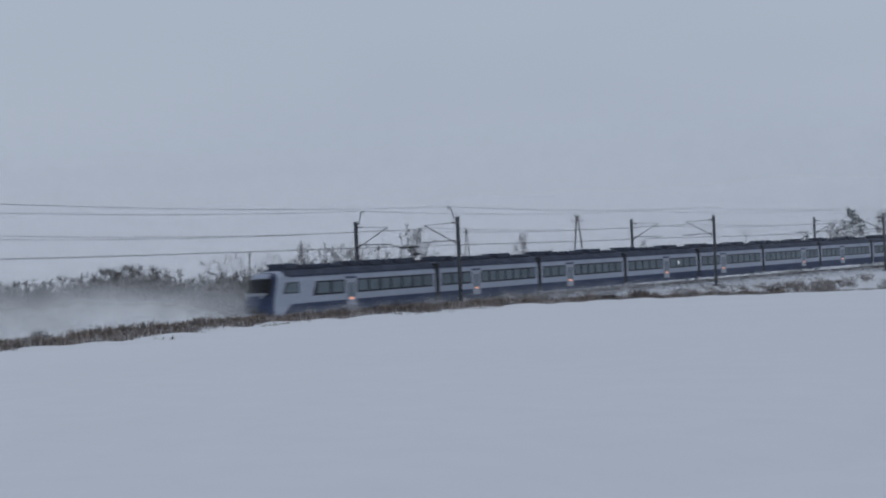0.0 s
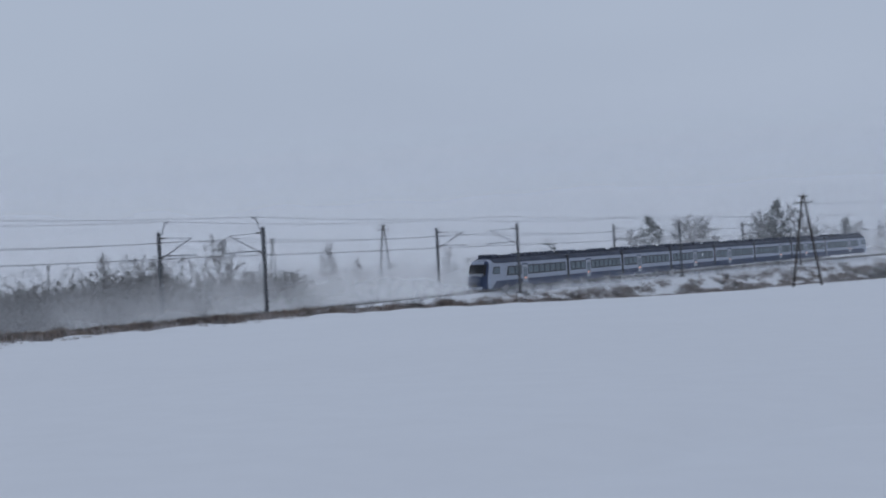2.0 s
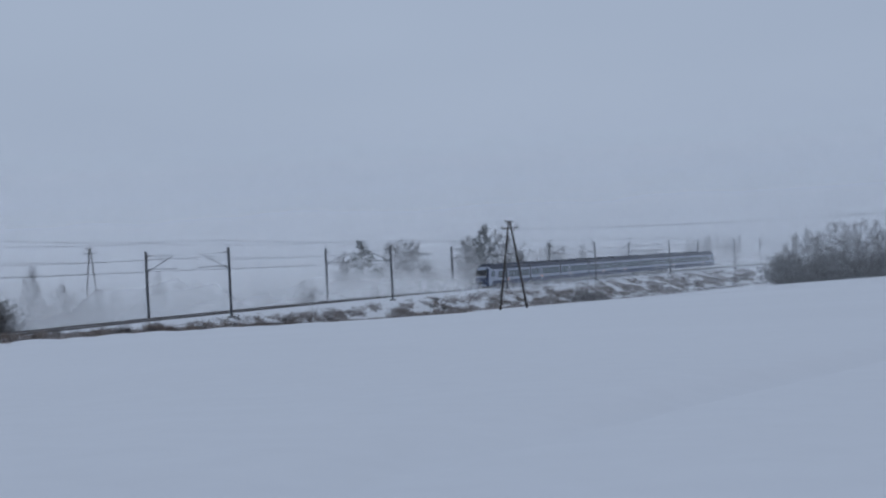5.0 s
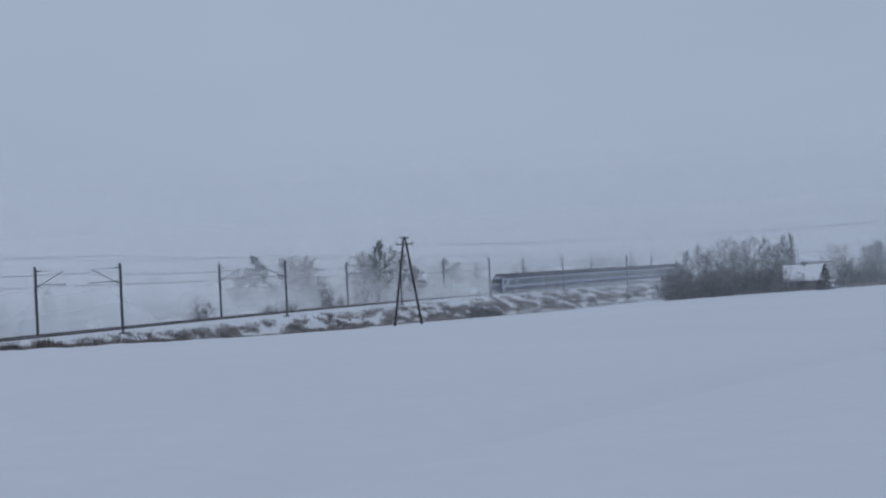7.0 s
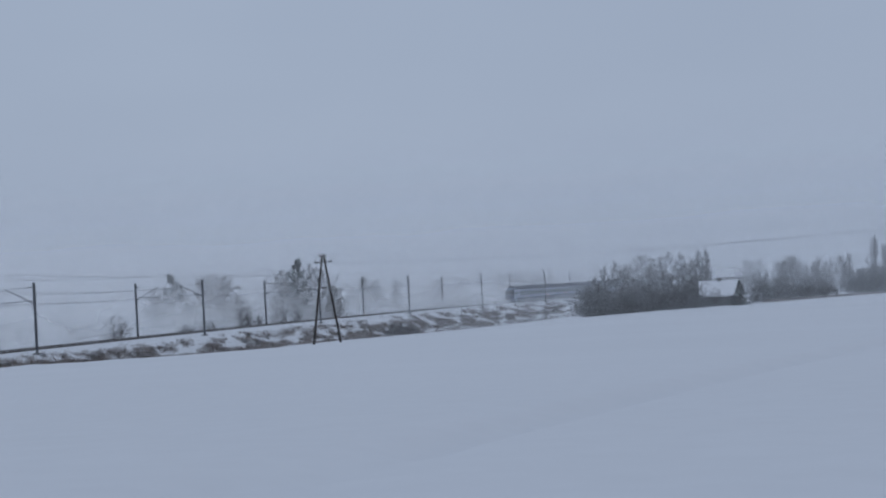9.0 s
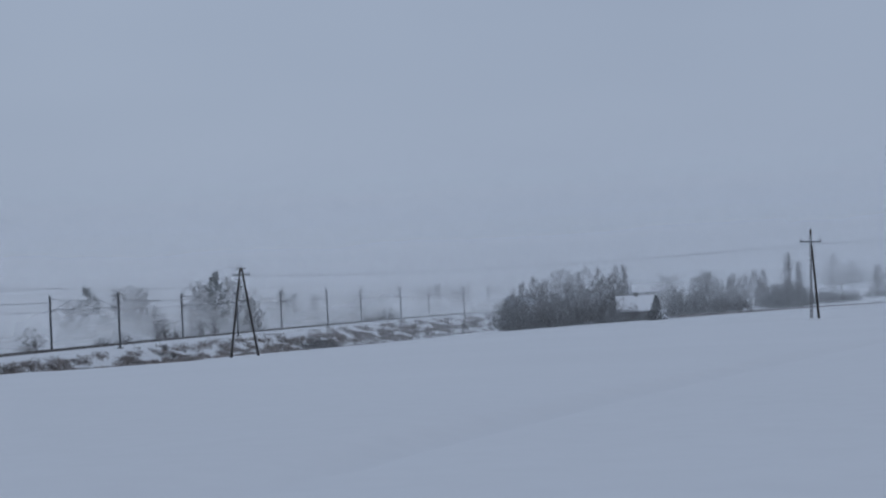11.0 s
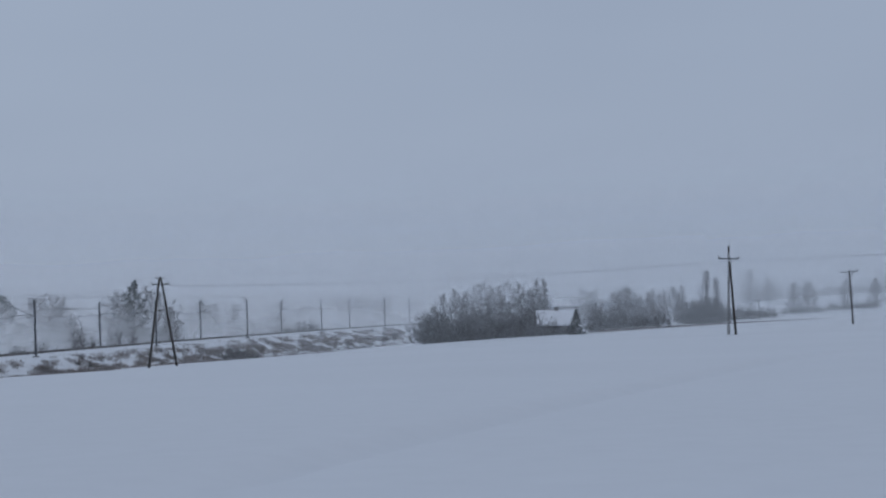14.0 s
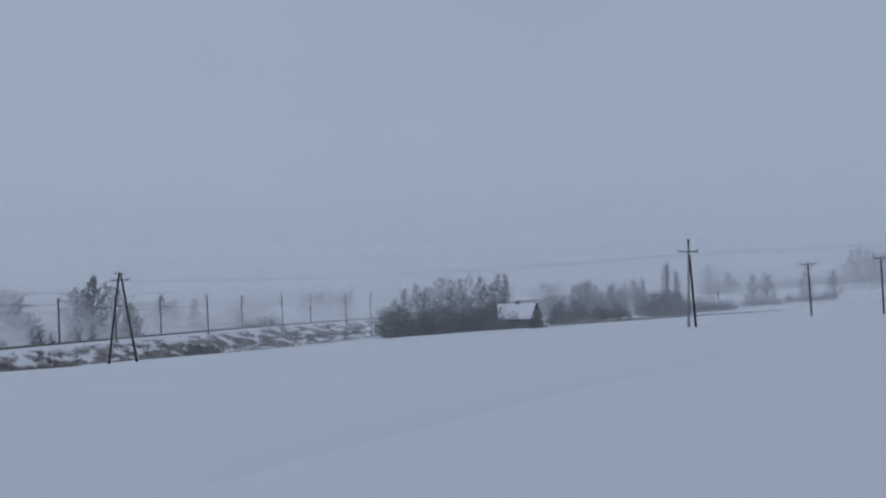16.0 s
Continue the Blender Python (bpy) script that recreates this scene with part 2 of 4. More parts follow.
def ground_z(x, y):
    x, y = np.asarray(x, float), np.asarray(y, float)
    xc, yc = np.clip(x, -60, 235), np.clip(y, -40, 300)
    f = -1.836 - 0.01794 * xc - 0.01364 * yc + (-0.05438 * xc * xc + 0.18696 * xc * yc - 0.09137 * yc * yc) / 1000
    r = np.hypot(x, y)
    az = np.degrees(np.arctan2(x, y))
    rise = smooth(36, 50, az) * smooth(300, 1500, r) * 22 + smooth(500, 3000, r) * 9
    f = f + EYE + rise + (0.10 * ripple(x, y, 0.06, 1.0) * smooth(20, 80, r) + 0.008 * ripple(x, y, 0.31, 2.0)) * (1 - smooth(120, 190, r))
    # old tyre marks, drifted half full
    q = (y - (12.0 + 0.9 * x - 0.0018 * x * x)) / 1.3
    mark = np.exp(-(q / 0.7) ** 2)
    f = f - 0.30 * mark * smooth(-8, -2, x) * (1 - smooth(85, 125, r))
    vx, vy = x - CX, y - CY
    rad = np.hypot(vx, vy)
    off = rad - RADIUS
    s = (np.arctan2(vy, -vx) - AH) * RADIUS
    bed = GRADE * np.clip(s, -400, 900) - 0.55
    ok = smooth(-500, -400, s) * (1 - smooth(900, 1100, s))
    f = f + np.interp(s, EDGE_S, EDGE_DZ) * np.exp(-((off + 8) / 26) ** 2) * (off < 5)
    e = np.maximum(-1.6 - off, off - 11.8)
    e = np.maximum(e, 0)
    rough = 0.18 * ripple(x, y, 0.55, 4.0) * smooth(0, 3, e) * (1 - smooth(14, 26, e))
    low = bed - e / 1.7
    high = bed + e / 3.0
    fa = np.where(off > 5, np.minimum(f, bed - 0.6 + smooth(200, 900, e) * 12), f)
    g = np.clip(fa, low, high) + rough
    # ballast shoulders under each track
    for c in (NEAR, FAR):
        g = g + 0.44 * (1 - smooth(1.3, 2.1, np.abs(off - c)))
    return g * ok + f * (1 - ok)


def build_ground():
    az = np.concatenate([np.arange(-180, -24, 6.0), np.arange(-24, 56, 0.25), np.arange(56, 180, 6.0)])
    rr = np.concatenate([[0.5], np.geomspace(3, 22, 18)[:-1], np.arange(22, 85, 0.7), np.arange(85, 430, 1.1), np.geomspace(430, 4600, 70)])
    A, R = np.meshgrid(np.radians(az), rr)
    X, Y = R * np.sin(A), R * np.cos(A)
    Z = ground_z(X, Y)
    n = len(az)
    verts = np.stack([X, Y, Z], -1).reshape(-1, 3)
    i = np.arange(len(rr) - 1)[:, None] * n
    j = np.arange(n)[None, :]
    k = (j + 1) % n
    faces = np.stack([i + j, i + n + j, i + n + k, i + k], -1).reshape(-1, 4)
    me = mesh_from("ground", verts.tolist(), faces[:, ::-1].tolist() + [list(range(n))[::-1]], SNOW, True)
    ob = new("ground", me)
    return tagged(ob, "wide snow-covered field with a low railway embankment", "snow field", kind="structure")


build_ground()


# ---- rails ----
track = tagged(new("railway_track"), "two snowed-in railway tracks on an embankment", "railway track", kind="structure")
for centre in (NEAR, FAR):
    for side in (-0.7525, 0.7525):
        bm = bmesh.new()
        ring = None
        for i in range(0, 181):
            s = -170 + i * 6
            m = arc_pose(s, centre + side)
            prof = [(-0.07, -0.17), (0.07, -0.17), (0.02, -0.14), (0.02, -0.04), (0.036, -0.035), (0.036, 0), (-0.036, 0), (-0.036, -0.035), (-0.02, -0.04), (-0.02, -0.14)]
            now = [bm.verts.new(m @ Vector((0, a, b))) for a, b in prof]
            if ring:
                for c in range(len(prof)):
                    bm.faces.new((ring[c], ring[(c + 1) % len(prof)], now[(c + 1) % len(prof)], now[c]))
            ring = now
        part("rail", bm, RAIL, track, "dark steel rail")


# ---- catenary masts ----
MAST_TOP = 8.0
SPAN = 54.37


def build_mast(horn):
    """A lattice-sided steel mast; its arm points along +y."""
    root = new("catenary_mast")
    bm = bmesh.new()
    for sx in (-1, 1):
        box(bm, sx * 0.13 - 0.035, sx * 0.13 + 0.035, -0.11, 0.11, -0.9, MAST_TOP)
    for i in range(15):
        z = -0.3 + i * 0.55
        box(bm, -0.10, 0.10, -0.10, 0.10, z, z + 0.26)
    part("post", bm, STEEL, root, "grey steel mast with batten plates")
    part("foundation", boxed(-0.4, 0.4, -0.4, 0.4, -1.4, -0.35, bevel=0.05), CONCRETE, root, "concrete footing")
    part("bracket_tube", rodded((0, 0.12, 5.55), (0, 3.75, 7.38), 0.05), STEEL, root)
    part("stay", rodded((0, 0.12, 7.5), (0, 3.75, 7.38), 0.025), STEEL, root)
    bm = bmesh.new()
    for k in range(6):
        rod(bm, (0, 0.2 + k * 0.1, 7.495), (0, 0.26 + k * 0.1, 7.49), 0.075, n=10)
    part("insulator", bm, PORCELAIN, root)
    bm = bmesh.new()
    for k in range(5):
        rod(bm, (0, 0.28 + k * 0.09, 5.64 + k * 0.05), (0, 0.33 + k * 0.09, 5.67 + k * 0.05), 0.08, n=10)
    part("insulator", bm, PORCELAIN, root)
    part("registration_tube", rodded((0, 0.3, 5.86), (0, 4.2, 5.78), 0.045), STEEL, root)
    part("steady_arm", rodded((0, 3.7, 5.74), (0, 2.9, 5.53), 0.016), STEEL, root)
    bm = bmesh.new()
    box(bm, -0.17, 0.17, -0.14, 0.14, MAST_TOP, MAST_TOP + 0.04)
    part("cap", bm, STEEL, root)
    if horn:
        pts = [(0, 0.1, 7.75), (0, 0.42, 7.85), (0, 0.55, 8.45), (0, 0.75, 8.95), (0, 1.15, 9.0)]
        part("horn", polyline(pts, 0.045, 7), STEEL, root, "bent steel wire horn")
        bm = bmesh.new()
        for k in range(4):
            rod(bm, (0, 1.0, 8.72 + k * 0.06), (0, 1.0, 8.76 + k * 0.06), 0.07, n=8)
        part("insulator", bm, PORCELAIN, root)
    return tagged(root, "tall grey steel catenary mast beside the snowy track", "catenary mast", "masts along the railway")


mast_horn, mast_plain = build_mast(True), build_mast(False)
first = {True: True, False: True}
for i in range(-1, 10):
    for far in (False, True):
        s = i * SPAN - (2.1 if far else 0.0)
        m = arc_pose(s, FMAST if far else 0.0)
        if far:
            m = m @ Matrix.Rotation(math.pi, 4, "Z")
        horn = (i <= 0) or (i >= 3)
        src = mast_horn if horn else mast_plain
        if first[horn]:
            src.matrix_basis = m
            first[horn] = False
        else:
            copy_thing(src, m)


# ---- overhead wires ----
def span_wire(name, z_at, off_at, sag, r, label, s0=-2, s1=10, shift=0.0, steps=12):
    bm = bmesh.new()
    pts = []
    for i in range(s0, s1):
        for k in range(steps):
            u = k / steps
            s = (i + u) * SPAN + shift
            pts.append(arc(s, off_at(i + u), z_at - sag * 4 * u * (1 - u)))
    for a, b in zip(pts, pts[1:]):
        rod(bm, a, b, r, n=4)
    me = bpy.data.meshes.new(name)
    bm.to_mesh(me)
    bm.free()
    me.materials.append(WIRE)
    return tagged(new(name, me), label, "overhead wire", "overhead wires", "structure")


def stagger(c, sign):
    return lambda u: c + sign * 0.25 * (1 - 2 * abs((u % 2) - 1))


for c, sh in ((NEAR, 0.0), (FAR, -2.1)):
    span_wire("messenger_wire", 7.10, stagger(c, 0.4), 0.40, 0.016, "dark stranded messenger wire above the track", shift=sh)
    for side in (-0.03, 0.03):
        span_wire("contact_wire", 5.52, stagger(c + side, 1), 0.06, 0.014, "copper contact wire above the track", shift=sh, steps=6)
    bm = bmesh.new()
    for i in range(-2, 10):
        for k in range(1, 7):
            u = k / 7
            o = stagger(c, 0.7)(i + u)
            s = (i + u) * SPAN + sh
            rod(bm, arc(s, o, 5.52), arc(s, o, 7.10 - 0.40 * 4 * u * (1 - u)), 0.007, n=3)
    me = bpy.data.meshes.new("dropper_wires")
    bm.to_mesh(me)
    bm.free()
    me.materials.append(WIRE)
    tagged(new("dropper_wires", me), "thin dropper wires between messenger and contact wire", "overhead wire", "overhead wires", "stuff")
span_wire("feeder_wire", 9.0, lambda u: 1.0, 0.32, 0.016, "dark feeder wire along the mast tops")
span_wire("feeder_wire", 9.0, lambda u: FMAST - 1.0, 0.32, 0.016, "dark feeder wire along the mast tops", shift=-2.1)


# ---- the train ----
CAR_ENDS, CAR_MID = 24.0, 18.15
TRAIN_LEN = 2 * CAR_ENDS + 6 * CAR_MID
PROFILE = [(-1.36, 0.24), (-1.42, 0.60), (-1.43, 1.10), (-1.43, 1.62), (-1.43, 1.95), (-1.43, 2.95), (-1.36, 3.40), (-1.12, 3.72), (-0.75, 3.86), (0.75, 3.86), (1.12, 3.72), (1.36, 3.40), (1.43, 2.95), (1.43, 1.95), (1.43, 1.62), (1.43, 1.10), (1.42, 0.60), (1.36, 0.24)]


def loft(rings, caps=True):
    bm = bmesh.new()
    vs = [[bm.verts.new(p) for p in ring] for ring in rings]
    n = len(rings[0])
    for a, b in zip(vs, vs[1:]):
        for c in range(n):
            bm.faces.new((a[c], a[(c + 1) % n], b[(c + 1) % n], b[c]))
    if caps:
        bm.faces.new(vs[0][::-1])
        bm.faces.new(vs[-1])
    bmesh.ops.recalc_face_normals(bm, faces=bm.faces)
    return bm


def nose_x(z, sharp):
    """How far back the nose lies at the height z: a raked windscreen over a rounded bumper."""
    if z < 1.15:
        return 0.25 * (1.15 - z)
    return sharp * (z - 1.15) ** 1.35 * 0.30


def car_shell(x0, x1, nose):
    """Body between x0 and x1; with a nose at x0 when asked."""
    rings = []
    if nose:
        for k, w in ((0.0, 0.62), (0.35, 0.82), (0.8, 0.92), (1.3, 0.97), (1.9, 0.99), (2.6, 1.0)):
            rings.append([(x0 + k + nose_x(z, 1.0) * (1 - k / 2.6), y * w, 0.24 + (z - 0.24) * (1 - 0.06 * (1 - k / 2.6))) for y, z in PROFILE])
    else:
        rings.append([(x0, y * 0.985, z) for y, z in PROFILE])
        rings.append([(x0 + 0.15, y, z) for y, z in PROFILE])
    rings.append([(x1 - 0.15, y, z) for y, z in PROFILE])
    rings.append([(x1, y * 0.985, z) for y, z in PROFILE])
    bm = loft(rings)
    for f in bm.faces:
        p = f.calc_center_median()
        back = p.x - x0 - 0.75 * nose_x(p.z, 1.0)
        if nose and back < 0.42:
            f.material_index = 1 if p.z < 1.85 else (0 if p.z < 2.05 or p.z > 3.2 else 2)
        elif nose and back < 0.85 and p.z < 3.7:
            f.material_index = 1
    return bm


def side_panel(x0, x1, z0, z1, side, depth=0.02, slant=0.0):
    """A thin plate on a body side, y = side * 1.43; slant leans its left edge."""
    y0, y1 = side * 1.425, side * (1.435 + depth)
    bm = bmesh.new()
    vs = [bm.verts.new(p) for p in ((x0 + slant, y0, z0), (x1, y0, z0), (x1, y0, z1), (x0, y0, z1), (x0 + slant, y1, z0), (x1, y1, z0), (x1, y1, z1), (x0, y1, z1))]
    for f in ((0, 1, 2, 3), (4, 7, 6, 5), (0, 4, 5, 1), (1, 5, 6, 2), (2, 6, 7, 3), (3, 7, 4, 0)):
        bm.faces.new([vs[i] for i in f])
    bmesh.ops.recalc_face_normals(bm, faces=bm.faces)
    return bm


def fit_car(car, x0, x1, cab, doors, lit):
    """Window band, panes, doors and skirt of one carriage."""
    L = x1 - x0
    for side in (-1, 1):
        w0, w1 = (x0 + 6.1, x1 - 0.55) if cab else (x0 + 0.55, x1 - 0.55)
        part("blue_skirt", side_panel(x0 + (2.9 if cab else 0.2), x1 - 0.2, 0.26, 1.14, side, 0.012, -1.2 if cab else 0.0), NAVY, car, "navy blue lower side band")
        part("cant_rail", side_panel(x0 + (2.8 if cab else 0.2), x1 - 0.2, 3.28, 3.36, side, 0.004), NAVY, car)
        cuts = [w0] + [v for d in doors for v in (x0 + d - 0.85, x0 + d + 0.85)] + [w1]
        for a, b in zip(cuts[::2], cuts[1::2]):
            if b - a < 1.0:
                continue
            lean = 0.5 if cab and a == w0 else 0.0
            part("window_band", side_panel(a, b, 1.68, 2.84, side, 0.008, -lean), BLACK, car, "black window band")
            n = max(1, round((b - a) / 1.55))
            st = (b - a) / n
            for k in range(n):
                a0 = a + k * st + 0.14
                part("window_pane", side_panel(a0, a + (k + 1) * st - 0.14, 1.82, 2.72, side, 0.016), PANE, car)
                # small glowing panel for a bright spot on one pane
                if lit and k == 1 and side < 0 and a > w0:
                    part("passenger_display", side_panel(a0 + 0.2, a0 + 0.5, 2.1, 2.5, side, 0.02), PANE_GLOW, car, "small glowing panel on the pane")
        for d in doors:
            part("door", side_panel(x0 + d - 0.68, x0 + d + 0.68, 0.62, 2.86, side, 0.02), GREYDOOR, car, "light grey sliding doors")
            part("door_window", side_panel(x0 + d - 0.45, x0 + d - 0.08, 1.35, 2.55, side, 0.03), PANE, car)
            part("door_window", side_panel(x0 + d + 0.08, x0 + d + 0.45, 1.35, 2.55, side, 0.03), PANE, car)
            part("door_header", side_panel(x0 + d - 0.75, x0 + d + 0.75, 2.90, 3.06, side, 0.03), NAVY, car)
            part("door_lamp", side_panel(x0 + d - 0.22, x0 + d + 0.22, 1.16, 1.30, side, 0.04), AMBER, car, "lit amber door lamp")
        if cab:
            part("cab_window", side_panel(x0 + 2.3, x0 + 3.9, 1.98, 2.88, side, 0.012, -0.45), BLACK, car, "slanted black cab side window")
            part("cab_pane", side_panel(x0 + 2.45, x0 + 3.78, 2.06, 2.80, side, 0.02, -0.42), PANE, car)
    # roof cover and its boxes
    r0 = x0 + (2.3 if cab else 0.25)
    ring = [(-1.405, 3.36), (-1.40, 3.42), (-1.16, 3.78), (-0.78, 3.96), (0.78, 3.96), (1.16, 3.78), (1.40, 3.42), (1.405, 3.36), (1.2, 3.3), (-1.2, 3.3)]
    part("roof", loft([[(x, y, z) for y, z in ring] for x in (r0, x1 - 0.2)]), ROOFC, car, "dark grey-blue roof")
    rnd = random.Random(int(L * 10) + int(x0))
    x = r0 + 0.5
    while x < x1 - 3.2:
        w = rnd.choice((0.7, 1.1, 1.6, 2.4, 3.2))
        w = min(w, x1 - 0.8 - x)
        h = rnd.choice((0.12, 0.2, 0.3, 0.42))
        part("roof_unit", boxed(x, x + w, -0.95, 0.95, 3.94, 3.97 + h, bevel=0.05), ROOFC if rnd.random() < 0.93 or cab else GREYDOOR, car, "rooftop equipment box")
        if rnd.random() < 0.55:
            bm = bmesh.new()
            for k in range(3):
                rod(bm, (x + w + 0.12 + k * 0.12, -0.6, 3.94), (x + w + 0.12 + k * 0.12, -0.6, 4.28), 0.05, 0.03, n=6)
            rod(bm, (x + w, -0.6, 4.30), (x + w + 0.5, -0.6, 4.30), 0.03, n=5)
            part("roof_insulators", bm, PALE if rnd.random() < 0.4 else BLACK, car, "row of small rooftop insulators")
        x += w + rnd.choice((0.5, 0.7, 1.2))
    for bx in ((x0 + 4.2, x1 - 2.0) if cab else (x1 - 0.4,)):
        bm = boxed(bx - 1.6, bx + 1.6, -1.15, 1.15, 0.30, 0.62)
        for wx in (-1.2, 1.2):
            for wy in (-0.75, 0.75):
                rod(bm, (bx + wx, wy - 0.07, 0.42), (bx + wx, wy + 0.07, 0.42), 0.42, n=14)
        part("bogie", bm, BLACK, car, "dark bogie dusted with snow")


def place_between(a, b):
    """Carriage space in the train's own space: x along, on the arc's chord."""
    base = arc_pose(0, NEAR).inverted()
    pa, pb = base @ arc(a, NEAR), base @ arc(b, NEAR)
    pa.z = pb.z = 0
    d = pb - pa
    return Matrix.Translation(pa) @ Matrix.Rotation(math.atan2(d.y, d.x), 4, "Z")


def build_train():
    root = new("passenger_train")
    pos = 0.0
    spec = [(CAR_ENDS, (10.8,), True)] + [(CAR_MID, (d,), False) for d in (6.3, 5.9, 9.6, 6.4, 12.4, 7.4)] + [(CAR_ENDS, (10.8,), True)]
    for k, (L, doors, cab) in enumerate(spec):
        end = k == 7
        car = part("carriage", car_shell(0.0, L - 0.35, cab) if not end else car_shell(0.0, L - 0.35, True), WHITE, root, "white carriage with a black window band and navy skirt")
        car.data.materials.append(NAVY)
        car.data.materials.append(BLACK)
        if end:
            car.matrix_basis = place_between(pos + L, pos)
        else:
            car.matrix_basis = place_between(pos, pos + L)
        fit_car(car, 0.0, L - 0.35, cab, doors, k == 3)
        if not cab or not end:
            part("gangway", boxed(L - 0.52, L + 0.22, -1.452, 1.452, 0.35, 3.80, bevel=0.06), BLACK, car, "black gangway bellows")
        if cab:
            # raked windscreen, white brow, navy bumper, lamps
            def face(zs, w, out):
                rings = []
                for z in zs:
                    x = nose_x(z, 1.0) - out
                    rings.append([(x, -w, z), (x - 0.10, -w * 0.5, z), (x - 0.12, 0, z), (x - 0.10, w * 0.5, z), (x, w, z), (x + 0.3, w, z), (x + 0.3, -w, z)])
                return loft(rings)
            part("windscreen", face((2.14, 2.5, 2.9, 3.22), 0.95, 0.06), BLACK, car, "dark raked windscreen")
            part("lamp_strip", face((1.96, 2.03, 2.10), 0.98, 0.09), GREYDOOR, car, "pale curved strip under the windscreen")
            part("bumper", face((0.55, 0.85, 1.2, 1.9), 0.95, 0.06), NAVY, car, "navy nose with a coupler hatch")
            part("brow", face((3.28, 3.45, 3.62), 0.80, 0.05), WHITE, car)
            part("coupler", boxed(-0.45, 0.2, -0.22, 0.22, 0.55, 0.95, bevel=0.05), BLACK, car)
            for y in (-0.72, 0.72):
                part("tail_lamp", boxed(-0.05, 0.12, y - 0.13, y + 0.13, 1.74, 1.88, bevel=0.02), GREYDOOR, car)
        if k in (0, 5):
            px = L - 2.2
            bm = boxed(px - 0.9, px + 0.9, -0.6, 0.6, 3.9, 4.15)
            for y in (-0.35, 0.35):
                rod(bm, (px - 0.6, y, 4.1), (px + 0.95, y * 0.7, 4.70), 0.07)
                rod(bm, (px + 0.95, y * 0.7, 4.70), (px - 0.35, y, 5.28), 0.05)
            rod(bm, (px + 0.95, -0.4, 4.70), (px + 0.95, 0.4, 4.70), 0.09)
            box(bm, px - 0.75, px + 0.15, -0.85, 0.85, 5.24, 5.36, bevel=0.04)
            part("pantograph", bm, BLACK, car, "raised pantograph")
        pos += L
    return tagged(root, "long white and navy electric multiple-unit train running on snow", "train")


train = build_train()


# ---- whirled snow behind the train: ribbons that travel with it ----
def ribbon(name, s0, s1, off, z0, z1, material, parent, base, fade_in, fade_out, step=2.5, wave=0.6):
    """A standing veil along the line; its UV carries strength (x) and height (y)."""
    n = max(2, int((s1 - s0) / step))
    rows = 6
    verts, faces, uvs = [], [], []
    for i in range(n + 1):
        s = s0 + (s1 - s0) * i / n
        for k in range(rows):
            v = k / (rows - 1)
            o = off + wave * math.sin(s * 0.21 + off) * (0.4 + v) + 0.3 * math.sin(s * 0.6 + k)
            p = arc(s, o, z0 + (z1 - z0) * v)
            if base is not None:
                p = base @ p
            else:
                p = Vector((p.x, p.y, p.z))
            verts.append(p)
            a = min(1.0, (s - s0) / fade_in) * min(1.0, (s1 - s) / fade_out)
            uvs.append((max(a, 0.0) ** 1.2, v))
    for i in range(n):
        for k in range(rows - 1):
            a = i * rows + k
            faces.append((a, a + rows, a + rows + 1, a + 1))
    me = mesh_from(name, verts, faces, material, True)
    uv = me.uv_layers.new(name="fade")
    for lp in me.loops:
        uv.data[lp.index].uv = uvs[lp.vertex_index]
    ob = new(name, me)
    ob.parent = parent
    return ob


base0 = arc_pose(0, NEAR).inverted()
plume = tagged(new("snow_plume"), "white cloud of powder snow whirled up behind the train", "snow cloud", kind="stuff")
for k, (a, b, off, h) in enumerate(((-36, 1.8, 1.7, 2.7), (-55, 1.0, 3.2, 3.4), (-75, 0.0, 4.8, 3.6), (-90, 0.0, 6.6, 3.8), (-105, -3, 8.6, 4.0))):
    ribbon("wisp", a, b, off, -0.7, h, PLUME, plume, base0, (b - a) * 0.8, 5.0)
for a, b, off, h in ((-4, 80, 1.2, 1.25), (0, 60, 0.7, 0.9), (55, 150, 1.2, 0.85)):
    ribbon("wisp", a, b, off, -0.9, h, SKIRTING, plume, base0, 10, 18, wave=0.15)

# standing drift over and beyond the tracks
drift = tagged(new("drifting_snow"), "low bank of drifting powder snow beyond the tracks", "snow cloud", kind="stuff")
for off, h in ((13.0, 4.4), (22.0, 4.8)):
    ribbon("bank", -70, 760, off, -2.2, h, DRIFT, drift, None, 210, 120, step=6, wave=1.5)

# powder that the passing train has stirred up: it climbs slowly, then settles
risen = tagged(new("rising_snow"), "pale powder snow climbing slowly behind the passed train", "snow cloud", kind="stuff")
for off, h in ((14.5, 8.5), (18.5, 10.5), (25.0, 12.0)):
    ribbon("bank", -20, 520, off, -3.0, h, RISEN, risen, None, 90, 160, step=6, wave=2.0)

haze = tagged(new("snow_haze"), "pale falling snow haze in front of the far woods", "haze", kind="stuff")


def haze_arc(r, top, strength):
    verts, faces, uvs = [], [], []
    azs = np.linspace(-32, 64, 97)
    for i, az in enumerate(azs):
        for k in range(7):
            v = k / 6
            x, y = r * math.sin(radians(az)), r * math.cos(radians(az))
            verts.append((x, y, -16 + (top + 16) * v))
            uvs.append((strength, v))
    for i in range(96):
        for k in range(6):
            a = i * 7 + k
            faces.append((a, a + 7, a + 8, a + 1))
    me = mesh_from("haze_layer", verts, faces, HAZE, True)
    uv = me.uv_layers.new(name="fade")
    for lp in me.loops:
        uv.data[lp.index].uv = uvs[lp.vertex_index]
    ob = new("haze_layer", me)
    ob.parent = haze


